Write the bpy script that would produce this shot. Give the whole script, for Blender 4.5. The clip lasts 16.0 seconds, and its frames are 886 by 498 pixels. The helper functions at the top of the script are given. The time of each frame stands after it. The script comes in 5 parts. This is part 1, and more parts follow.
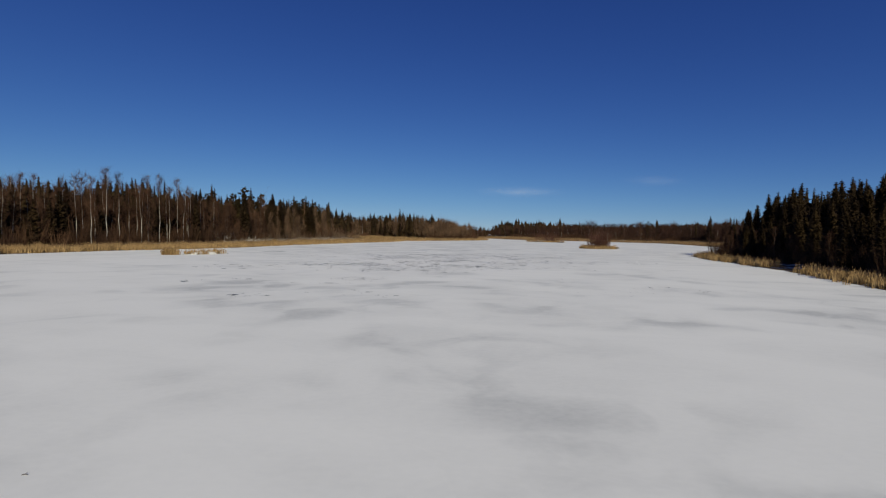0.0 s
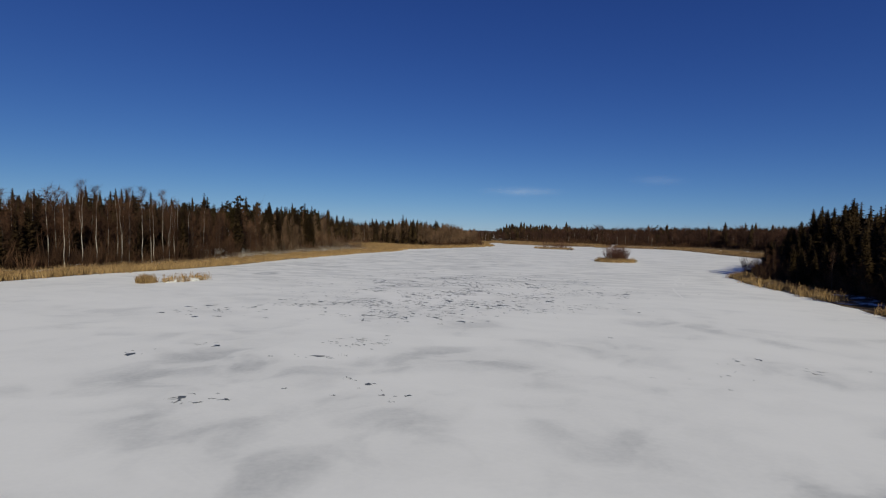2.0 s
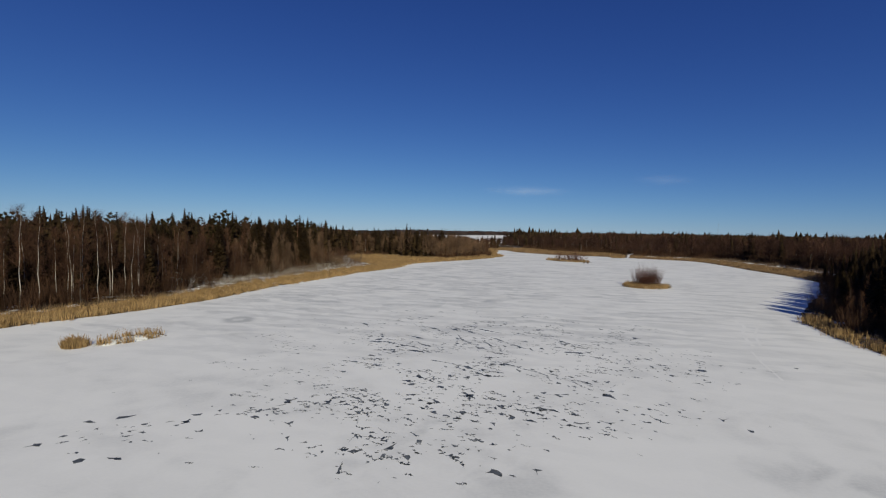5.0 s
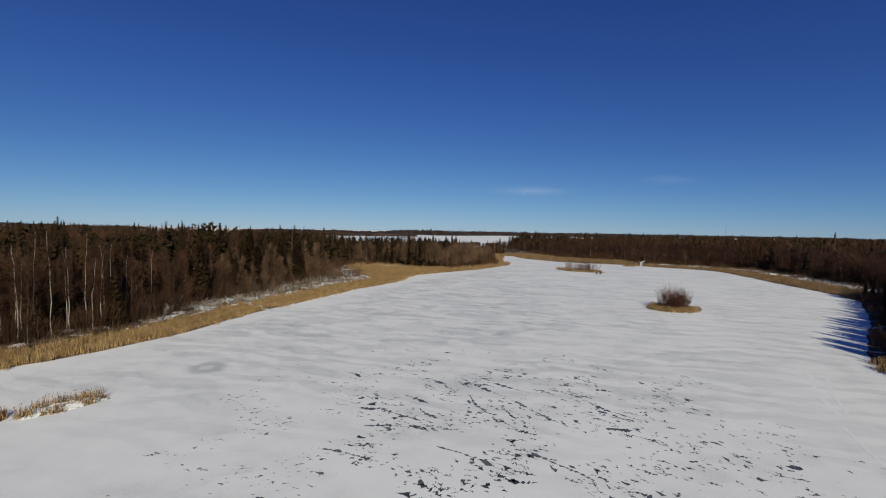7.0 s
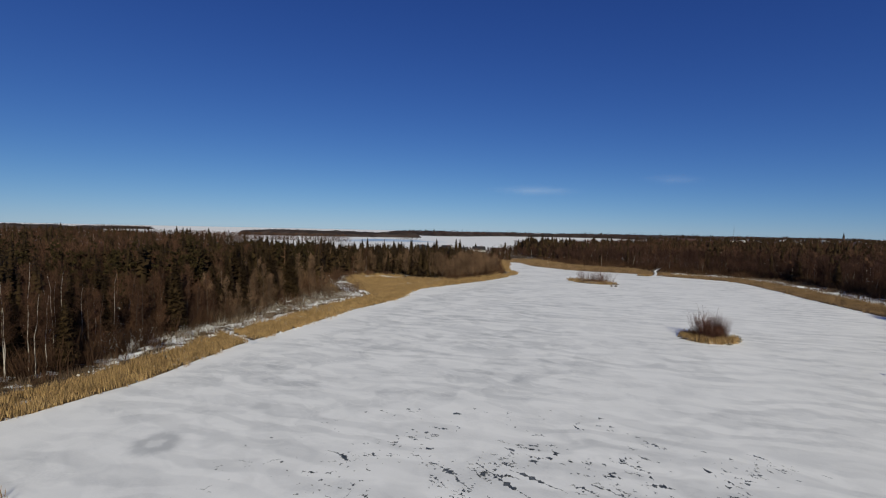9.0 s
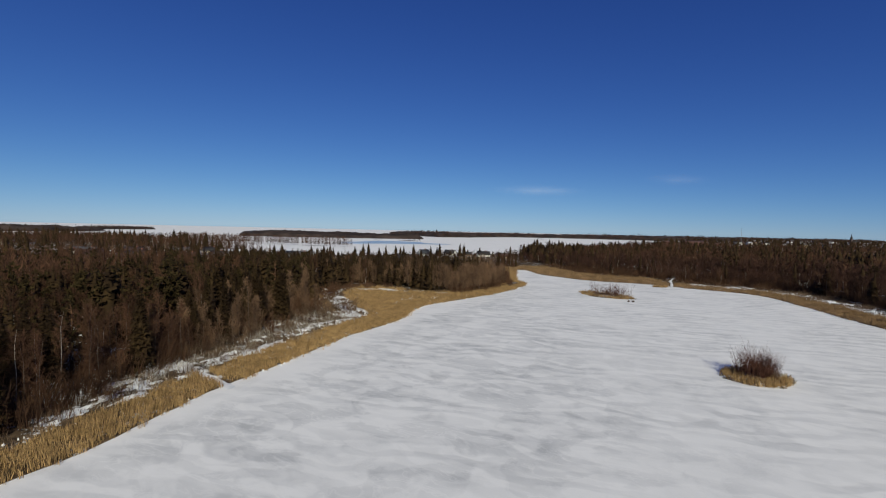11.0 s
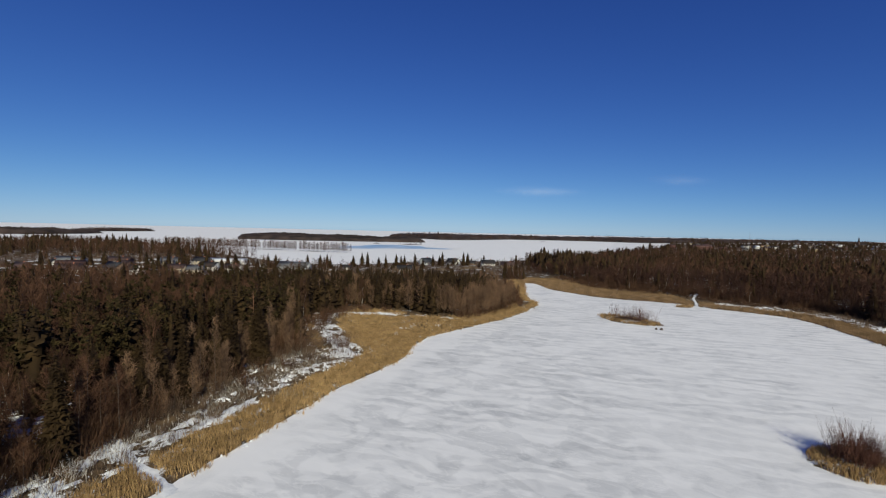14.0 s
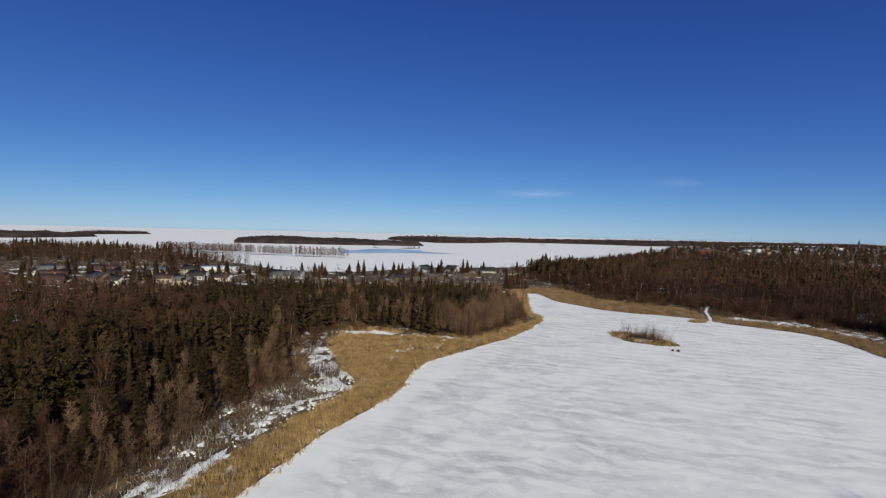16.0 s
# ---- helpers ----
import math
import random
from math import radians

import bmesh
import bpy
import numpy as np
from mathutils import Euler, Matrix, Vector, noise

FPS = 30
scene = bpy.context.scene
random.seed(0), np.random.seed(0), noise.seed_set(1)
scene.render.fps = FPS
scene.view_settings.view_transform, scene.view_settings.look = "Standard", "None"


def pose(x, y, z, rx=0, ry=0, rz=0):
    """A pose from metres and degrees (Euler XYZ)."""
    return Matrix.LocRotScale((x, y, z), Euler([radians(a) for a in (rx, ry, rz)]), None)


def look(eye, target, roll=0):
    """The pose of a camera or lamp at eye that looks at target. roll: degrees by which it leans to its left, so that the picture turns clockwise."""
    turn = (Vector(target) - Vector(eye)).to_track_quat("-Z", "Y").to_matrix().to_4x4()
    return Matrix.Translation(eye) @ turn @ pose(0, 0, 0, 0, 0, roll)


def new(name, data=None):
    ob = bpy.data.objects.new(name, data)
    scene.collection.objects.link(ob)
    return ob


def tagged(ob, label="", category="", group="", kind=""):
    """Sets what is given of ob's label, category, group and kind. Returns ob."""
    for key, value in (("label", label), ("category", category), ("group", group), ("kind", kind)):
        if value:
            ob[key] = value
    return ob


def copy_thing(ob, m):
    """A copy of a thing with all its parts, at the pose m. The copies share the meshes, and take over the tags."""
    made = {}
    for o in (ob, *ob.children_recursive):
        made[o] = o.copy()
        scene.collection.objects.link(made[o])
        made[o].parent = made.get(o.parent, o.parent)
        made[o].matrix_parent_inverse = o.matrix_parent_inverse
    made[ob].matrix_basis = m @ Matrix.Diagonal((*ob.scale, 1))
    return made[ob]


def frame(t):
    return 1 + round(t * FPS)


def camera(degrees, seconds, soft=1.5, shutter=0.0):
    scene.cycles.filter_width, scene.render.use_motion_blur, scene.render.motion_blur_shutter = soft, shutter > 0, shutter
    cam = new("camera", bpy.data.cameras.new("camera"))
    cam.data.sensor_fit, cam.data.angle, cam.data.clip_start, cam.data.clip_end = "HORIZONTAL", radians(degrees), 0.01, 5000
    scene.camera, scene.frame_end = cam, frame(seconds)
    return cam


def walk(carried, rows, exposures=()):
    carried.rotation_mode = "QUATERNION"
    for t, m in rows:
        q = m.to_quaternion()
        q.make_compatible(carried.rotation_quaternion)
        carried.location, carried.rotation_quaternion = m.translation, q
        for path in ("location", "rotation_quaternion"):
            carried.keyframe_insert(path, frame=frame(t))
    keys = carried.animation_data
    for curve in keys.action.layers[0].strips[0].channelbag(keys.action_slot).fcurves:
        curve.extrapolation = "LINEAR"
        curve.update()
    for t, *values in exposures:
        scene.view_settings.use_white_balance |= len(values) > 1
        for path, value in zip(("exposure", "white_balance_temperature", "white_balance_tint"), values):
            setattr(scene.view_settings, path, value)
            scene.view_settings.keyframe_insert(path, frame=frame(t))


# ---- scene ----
cam = camera(90.0, 16.0, soft=1.2)
# seconds, x, y, z, yaw, pitch, lean to the left
PATH = [
    (0.0, 0.000, 0.000, 5.006, -0.000, -2.171, 0.944),
    (1.0, -0.941, 4.882, 7.101, 0.119, -2.209, 0.935),
    (2.0, -1.657, 10.013, 9.202, 0.259, -2.249, 0.939),
    (3.0, -2.215, 15.402, 11.326, 0.421, -2.292, 0.953),
    (4.0, -2.678, 21.052, 13.481, 0.602, -2.337, 0.977),
    (5.0, -3.098, 26.957, 15.676, 0.798, -2.385, 1.008),
    (6.0, -3.521, 33.108, 17.915, 1.003, -2.435, 1.044),
    (7.0, -3.983, 39.485, 20.198, 1.212, -2.486, 1.083),
    (8.0, -4.510, 46.061, 22.522, 1.417, -2.537, 1.123),
    (9.0, -5.116, 52.803, 24.879, 1.609, -2.584, 1.163),
    (10.0, -5.803, 59.668, 27.256, 1.782, -2.623, 1.199),
    (11.0, -6.557, 66.606, 29.637, 1.925, -2.651, 1.232),
    (12.0, -7.355, 73.557, 31.999, 2.029, -2.660, 1.260),
    (13.0, -8.152, 80.454, 34.316, 2.087, -2.645, 1.282),
    (14.0, -8.892, 87.219, 36.554, 2.088, -2.595, 1.298),
    (15.0, -9.497, 93.767, 38.675, 2.025, -2.500, 1.307),
    (16.0, -9.874, 100.000, 40.635, 1.890, -2.349, 1.310),
]
# the clip's camera lets its picture turn a little brighter and cooler as it climbs
walk(cam, [(t, pose(x, y, z, 90 + pitch, -lean, yaw)) for t, x, y, z, yaw, pitch, lean in PATH],
     exposures=[(0.0, -0.08, 6480, 8), (6.0, -0.05, 6450, 8), (12.0, 0.10, 6300, 8), (16.0, 0.23, 6250, 8)])

# ---- light ----
SUN_AZ, SUN_EL = radians(163), radians(30)
world = bpy.data.worlds.new("world")
scene.world = world
world.use_nodes = True
wn = world.node_tree.nodes
sky = wn.new("ShaderNodeTexSky")
sky.sky_type = "NISHITA"
sky.sun_disc = False
sky.sun_elevation, sky.sun_rotation = SUN_EL, SUN_AZ
sky.altitude, sky.air_density, sky.dust_density, sky.ozone_density = 0, 0.6, 0.0, 2.0
wn["Background"].inputs["Strength"].default_value = 0.1
# a deep, clear northern sky: the sky's colour deepened by itself and tinted
deep = wn.new("ShaderNodeMixRGB")
deep.blend_type = "MULTIPLY"
deep.inputs["Fac"].default_value = 0.35
tint = wn.new("ShaderNodeMixRGB")
tint.blend_type = "MULTIPLY"
tint.inputs["Fac"].default_value = 1.0
tint.inputs["Color2"].default_value = (0.275, 0.385, 0.98, 1)
quarter = wn.new("ShaderNodeMixRGB")
quarter.blend_type = "MULTIPLY"
quarter.inputs["Fac"].default_value = 1.0
quarter.inputs["Color2"].default_value = (0.40, 0.25, 0.02, 1)
world.node_tree.links.new(sky.outputs[0], quarter.inputs["Color1"])
world.node_tree.links.new(sky.outputs[0], deep.inputs["Color1"])
world.node_tree.links.new(quarter.outputs[0], deep.inputs["Color2"])
world.node_tree.links.new(deep.outputs[0], tint.inputs["Color1"])
# the glow at the horizon levels off in the dry, clear air
lift, press, one, level = [wn.new("ShaderNodeMixRGB") for _ in range(4)]
for node, kind, value in ((lift, "MULTIPLY", (1.15, 1.45, 1.62)), (press, "MULTIPLY", (0.19, 0.185, 0.148)), (one, "ADD", (1, 1, 1)), (level, "DIVIDE", (1, 1, 1))):
    node.blend_type = kind
    node.inputs["Fac"].default_value = 1.0
    node.inputs["Color2"].default_value = (*value, 1)
world.node_tree.links.new(tint.outputs[0], lift.inputs["Color1"])
world.node_tree.links.new(tint.outputs[0], press.inputs["Color1"])
world.node_tree.links.new(press.outputs[0], one.inputs["Color1"])
world.node_tree.links.new(lift.outputs[0], level.inputs["Color1"])
world.node_tree.links.new(one.outputs[0], level.inputs["Color2"])
world.node_tree.links.new(level.outputs[0], wn["Background"].inputs["Color"])
sun = new("sun", bpy.data.lights.new("sun", "SUN"))
sun.data.energy, sun.data.angle, sun.data.color = 3.95, radians(0.53), (1.0, 0.945, 0.742)
sun_way = Vector((math.sin(SUN_AZ) * math.cos(SUN_EL), math.cos(SUN_AZ) * math.cos(SUN_EL), math.sin(SUN_EL)))
sun.matrix_world = look(sun_way * 200, (0, 0, 0))
scene.view_settings.exposure = 0.0


# ---- materials ----
def mat(name, c1, c2, scale=1.0, rough=0.9, bump=0.0, vary=0.0, per="", stretch=(1, 1, 1), detail=5, low=0.35, high=0.65,
        space="Object", metal=0.0, fine=0.0):
    """A surface between two colours by noise, with a bump, and a random step from piece to piece (per: object or island)."""
    m = bpy.data.materials.new(name)
    m.use_nodes = True
    nodes, link = m.node_tree.nodes, m.node_tree.links.new
    bsdf = nodes["Principled BSDF"]
    bsdf.inputs["Roughness"].default_value = rough
    bsdf.inputs["Metallic"].default_value = metal
    bsdf.inputs["Specular IOR Level"].default_value = 0.12 if rough > 0.8 else 0.3
    if space == "World":
        out = nodes.new("ShaderNodeNewGeometry").outputs["Position"]
    else:
        out = nodes.new("ShaderNodeTexCoord").outputs["Object"]
    mp = nodes.new("ShaderNodeMapping")
    mp.inputs["Scale"].default_value = stretch
    link(out, mp.inputs["Vector"])
    nz = nodes.new("ShaderNodeTexNoise")
    nz.inputs["Scale"].default_value, nz.inputs["Detail"].default_value = scale, detail
    link(mp.outputs[0], nz.inputs["Vector"])
    ramp = nodes.new("ShaderNodeValToRGB")
    ramp.color_ramp.elements[0].position, ramp.color_ramp.elements[1].position = low, high
    ramp.color_ramp.elements[0].color, ramp.color_ramp.elements[1].color = (*c1, 1), (*c2, 1)
    link(nz.outputs["Fac"], ramp.inputs["Fac"])
    col = ramp.outputs["Color"]
    if vary:
        rnd = nodes.new("ShaderNodeObjectInfo").outputs["Random"] if per == "object" else nodes.new("ShaderNodeNewGeometry").outputs["Random Per Island"]
        rng = nodes.new("ShaderNodeMapRange")
        rng.inputs["To Min"].default_value, rng.inputs["To Max"].default_value = 1 - vary, 1 + vary
        link(rnd, rng.inputs["Value"])
        mul = nodes.new("ShaderNodeVectorMath")
        mul.operation = "SCALE"
        link(col, mul.inputs[0])
        link(rng.outputs[0], mul.inputs["Scale"])
        col = mul.outputs[0]
    link(col, bsdf.inputs["Base Color"])
    if bump:
        n2 = nodes.new("ShaderNodeTexNoise")
        n2.inputs["Scale"].default_value, n2.inputs["Detail"].default_value = fine or scale * 5, 4
        link(mp.outputs[0], n2.inputs["Vector"])
        b = nodes.new("ShaderNodeBump")
        b.inputs["Strength"].default_value, b.inputs["Distance"].default_value = 1.0, bump
        link(n2.outputs["Fac"], b.inputs["Height"])
        link(b.outputs[0], bsdf.inputs["Normal"])
    return m


def snow_material(name):
    """Wind-packed snow on ice: broad wet grey patches, long drifts across the wind, fine grain."""
    m = bpy.data.materials.new(name)
    m.use_nodes = True
    nodes, link = m.node_tree.nodes, m.node_tree.links.new
    bsdf = nodes["Principled BSDF"]
    bsdf.inputs["Roughness"].default_value = 0.75
    bsdf.inputs["Specular IOR Level"].default_value = 0.2
    pos = nodes.new("ShaderNodeNewGeometry").outputs["Position"]

    def noise_of(size, scale, detail, turn=0.0, distortion=0.0):
        mp = nodes.new("ShaderNodeMapping")
        mp.vector_type = "TEXTURE"
        mp.inputs["Rotation"].default_value = (0, 0, radians(turn))
        mp.inputs["Scale"].default_value = (size[0], size[1], 1)
        link(pos, mp.inputs["Vector"])
        nz = nodes.new("ShaderNodeTexNoise")
        nz.inputs["Scale"].default_value, nz.inputs["Detail"].default_value = scale, detail
        nz.inputs["Distortion"].default_value = distortion
        link(mp.outputs[0], nz.inputs["Vector"])
        return nz.outputs["Fac"]

    def spread(fac, a, b, lo, hi):
        r = nodes.new("ShaderNodeMapRange")
        r.interpolation_type = "SMOOTHSTEP"
        for k, v in zip(("From Min", "From Max", "To Min", "To Max"), (a, b, lo, hi)):
            r.inputs[k].default_value = v
        link(fac, r.inputs["Value"])
        return r.outputs[0]

    def math_of(kind, a, b):
        n = nodes.new("ShaderNodeMath")
        n.operation = kind
        for i, v in enumerate((a, b)):
            if isinstance(v, (int, float)):
                n.inputs[i].default_value = v
            else:
                link(v, n.inputs[i])
        return n.outputs[0]

    where = nodes.new("ShaderNodeSeparateXYZ")
    link(pos, where.inputs[0])
    # smooth drifted snow close by, wind ripples further out, scoured patches along the western shore
    out = spread(where.outputs["Y"], 62, 100, 0.12, 1)
    broad = spread(noise_of((15, 10), 1, 3, -12, 0.5), 0.40, 0.66, 0, 1)
    blotch = spread(noise_of((4.2, 3.4), 1, 3, 20, 0.6), 0.42, 0.68, 0, 1)
    soft = math_of("MULTIPLY", broad, math_of("ADD", math_of("MULTIPLY", blotch, 0.75), 0.25))
    gather = spread(noise_of((22, 15), 1, 2, -15), 0.36, 0.62, 0.3, 1)
    lie = nodes.new("ShaderNodeMapping")
    lie.vector_type = "TEXTURE"
    lie.inputs["Rotation"].default_value = (0, 0, radians(-13))
    lie.inputs["Scale"].default_value = (1.6, 1, 1)
    link(pos, lie.inputs["Vector"])
    wave = nodes.new("ShaderNodeTexWave")
    wave.bands_direction = "Y"
    for k, v in (("Scale", 0.066), ("Distortion", 8.5), ("Detail", 2.5), ("Detail Scale", 1.7), ("Detail Roughness", 0.55)):
        wave.inputs[k].default_value = v
    link(lie.outputs[0], wave.inputs["Vector"])
    dune = spread(wave.outputs["Fac"], 0.30, 0.80, 0, 1)
    ripple_short = spread(noise_of((4.6, 2.5), 1, 2.5, -22, 1.0), 0.40, 0.64, 0, 1)
    crest = math_of("MULTIPLY", math_of("MULTIPLY", math_of("ADD", math_of("MULTIPLY", dune, 0.58), math_of("MULTIPLY", ripple_short, 0.42)), gather), out)
    scour = spread(noise_of((9.0, 7.0), 1, 6, -14, 0.8), 0.475, 0.55, 0, 1)
    vein = spread(math_of("ABSOLUTE", math_of("SUBTRACT", noise_of((7.0, 2.6), 1, 4, -24, 1.2), 0.5), 0.0), 0.0, 0.035, 0.25, 1)
    scour = math_of("MULTIPLY", math_of("MULTIPLY", scour, vein), math_of("MULTIPLY", spread(where.outputs["X"], 5, 45, 1, 0.25), spread(where.outputs["Y"], 95, 130, 0.15, 1)))
    off = math_of("SUBTRACT", math_of("MULTIPLY", math_of("ADD", where.outputs["X"], 53), 0.934), math_of("MULTIPLY", math_of("SUBTRACT", where.outputs["Y"], 132), 0.358))
    scour = math_of("MULTIPLY", scour, spread(off, 3.5, 8, 0, 1))
    crest = math_of("MULTIPLY", crest, spread(off, 2, 9, 0.25, 1))
    grain = noise_of((0.3, 0.2), 1, 5)
    # a grey ring by the western reeds where the snow has sunk into slush
    dx, dy = math_of("ADD", where.outputs["X"], 38.5), math_of("SUBTRACT", where.outputs["Y"], 101.0)
    away = math_of("SQRT", math_of("ADD", math_of("MULTIPLY", dx, dx), math_of("MULTIPLY", dy, dy)), 0.0)
    away = math_of("ADD", away, math_of("MULTIPLY", math_of("SUBTRACT", noise_of((1.6, 1.6), 1, 4), 0.5), 2.0))
    slush = math_of("MULTIPLY", spread(away, 0.6, 1.5, 0.35, 1), spread(away, 1.6, 3.5, 1, 0))
    amount = math_of("MULTIPLY", soft, spread(where.outputs["Y"], 40, 75, 0.80, 0.30))
    amount = math_of("ADD", amount, math_of("MULTIPLY", crest, 0.56))
    amount = math_of("ADD", amount, math_of("MULTIPLY", scour, 0.32))
    amount = math_of("ADD", amount, math_of("MULTIPLY", math_of("SUBTRACT", grain, 0.5), math_of("ADD", math_of("MULTIPLY", soft, 0.5), 0.12)))
    amount = math_of("ADD", amount, math_of("MULTIPLY", slush, 0.78))
    ramp = nodes.new("ShaderNodeValToRGB")
    ramp.color_ramp.elements[0].color = (0.815, 0.80, 0.785, 1)
    ramp.color_ramp.elements[1].color = (0.485, 0.485, 0.49, 1)
    ramp.color_ramp.elements[1].position = 1.0
    link(amount, ramp.inputs["Fac"])
    link(ramp.outputs["Color"], bsdf.inputs["Base Color"])
    bump = nodes.new("ShaderNodeBump")
    bump.inputs["Strength"].default_value, bump.inputs["Distance"].default_value = 0.22, 0.04
    height = math_of("ADD", math_of("MULTIPLY", crest, -0.8), math_of("MULTIPLY", grain, 0.12))
    link(height, bump.inputs["Height"])
    link(bump.outputs[0], bsdf.inputs["Normal"])
    return m


SNOW = snow_material("packed_snow")
SNOW_PATCH = mat("old_snow", (0.62, 0.63, 0.65), (0.82, 0.82, 0.82), 0.8, 0.8, 0.05)
BARE_ICE = mat("dark_bare_ice", (0.045, 0.05, 0.052), (0.135, 0.14, 0.142), 1.6, 0.4, 0.01, 0.3, "island", space="World")
WET_ICE = mat("blue_wet_ice", (0.25, 0.36, 0.47), (0.55, 0.62, 0.68), 0.02, 0.3, 0.0, space="World", stretch=(1, 3, 1))
REED = mat("dry_reed", (0.24, 0.15, 0.06), (0.42, 0.275, 0.12), 0.5, 0.8, 0, 0.3, "island", space="World")
REED_DULL = mat("dull_brown_reed", (0.17, 0.110, 0.057), (0.33, 0.215, 0.118), 0.2, 0.85, 0, 0.25, "island", space="World")
REED_HEAD = mat("reed_plume", (0.17, 0.10, 0.05), (0.30, 0.19, 0.09), 0.5, 0.9, 0, 0.3, "island", space="World")
NEEDLES = mat("spruce_needles", (0.0178, 0.0102, 0.0047), (0.0445, 0.0272, 0.0106), 0.25, 0.85, 0, 0.2, "island", space="World")
PINE = mat("pine_needles", (0.0195, 0.0138, 0.0055), (0.047, 0.0330, 0.0115), 0.5, 0.85, 0, 0.25, "island", space="World")
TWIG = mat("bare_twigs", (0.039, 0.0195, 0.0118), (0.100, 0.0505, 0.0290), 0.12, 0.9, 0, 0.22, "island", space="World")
SCRUB = mat("reddish_scrub_twigs", (0.042, 0.022, 0.0135), (0.110, 0.058, 0.032), 0.15, 0.9, 0, 0.22, "island", space="World")
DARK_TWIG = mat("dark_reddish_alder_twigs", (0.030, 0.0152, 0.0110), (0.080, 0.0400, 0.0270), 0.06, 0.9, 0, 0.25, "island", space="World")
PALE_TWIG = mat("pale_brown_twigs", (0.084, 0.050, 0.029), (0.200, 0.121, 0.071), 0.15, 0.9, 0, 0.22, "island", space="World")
BANK_TWIG = mat("tan_willow_twigs", (0.075, 0.048, 0.031), (0.20, 0.135, 0.088), 0.3, 0.9, 0, 0.35, "island", space="World")
BARK = mat("dark_bark", (0.045, 0.034, 0.027), (0.13, 0.10, 0.08), 5.0, 0.95, 0.02, stretch=(1, 1, 0.25))
PINE_BARK = mat("pine_bark", (0.10, 0.055, 0.032), (0.26, 0.14, 0.075), 4.0, 0.95, 0.02, stretch=(1, 1, 0.3))
BIRCH_BARK = mat("birch_bark", (0.08, 0.07, 0.06), (0.45, 0.40, 0.34), 2.4, 0.8, 0.01, stretch=(1, 1, 2.2), low=0.33, high=0.43)


def land_material():
    """Forest floor and bank: brown litter and dead grass, with patches of old snow."""
    m = mat("forest_floor", (0.035, 0.024, 0.016), (0.15, 0.10, 0.055), 0.55, 0.95, 0.08, space="World", detail=7)
    nodes, link = m.node_tree.nodes, m.node_tree.links.new
    ramp = next(n for n in nodes if n.bl_idname == "ShaderNodeValToRGB")
    geo = nodes.new("ShaderNodeNewGeometry")
    nz = nodes.new("ShaderNodeTexNoise")
    nz.inputs["Scale"].default_value, nz.inputs["Detail"].default_value = 0.16, 9
    nz.inputs["Roughness"].default_value = 0.78
    link(geo.outputs["Position"], nz.inputs["Vector"])
    cut = nodes.new("ShaderNodeMapRange")
    cut.inputs["From Min"].default_value, cut.inputs["From Max"].default_value = 0.56, 0.60
    link(nz.outputs["Fac"], cut.inputs["Value"])
    mix = nodes.new("ShaderNodeMixRGB")
    mix.inputs["Color2"].default_value = (0.72, 0.73, 0.75, 1)
    link(cut.outputs[0], mix.inputs["Fac"])
    link(ramp.outputs["Color"], mix.inputs["Color1"])
    link(mix.outputs[0], nodes["Principled BSDF"].inputs["Base Color"])
    return m


LAND = land_material()


# ---- geometry helpers ----
class Geo:
    """Triangles gathered in lists, with a material slot for each."""

    def __init__(self):
        self.v, self.f, self.m = [], [], []

    def tri(self, a, b, c, slot=0):
        n = len(self.v)
        self.v += [tuple(a), tuple(b), tuple(c)]
        self.f.append((n, n + 1, n + 2))
        self.m.append(slot)

    def tris(self, points, faces, slot=0):
        n = len(self.v)
        self.v += [tuple(p) for p in points]
        for f in faces:
            for k in range(1, len(f) - 1):
                self.f.append((n + f[0], n + f[k], n + f[k + 1]))
                self.m.append(slot)

    def tube(self, points, radii, sides=5, slot=0):
        pts, faces = [], []
        for i, (p, r) in enumerate(zip(points, radii)):
            d = np.subtract(points[min(i + 1, len(points) - 1)], points[max(i - 1, 0)])
            d = d / (np.linalg.norm(d) + 1e-9)
            u = np.cross(d, (0, 1, 0) if abs(d[1]) < 0.9 else (1, 0, 0))
            u = u / np.linalg.norm(u)
            w = np.cross(d, u)
            for k in range(sides):
                a = 2 * math.pi * k / sides
                pts.append(np.add(p, r * (math.cos(a) * u + math.sin(a) * w)))
        for i in range(len(points) - 1):
            for k in range(sides):
                a, b = i * sides + k, i * sides + (k + 1) % sides
                faces.append((a, b, b + sides, a + sides))
        self.tris(pts, faces, slot)

    def box(self, lo, hi, slot=0):
        (x0, y0, z0), (x1, y1, z1) = lo, hi
        p = [(x0, y0, z0), (x1, y0, z0), (x1, y1, z0), (x0, y1, z0), (x0, y0, z1), (x1, y0, z1), (x1, y1, z1), (x0, y1, z1)]
        self.tris(p, [(3, 2, 1, 0), (4, 5, 6, 7), (0, 1, 5, 4), (1, 2, 6, 5), (2, 3, 7, 6), (3, 0, 4, 7)], slot)

    def mesh(self, name, *materials):
        return mesh_of(name, np.array(self.v, np.float32), np.array(self.f, np.int32), materials, np.array(self.m, np.int32))


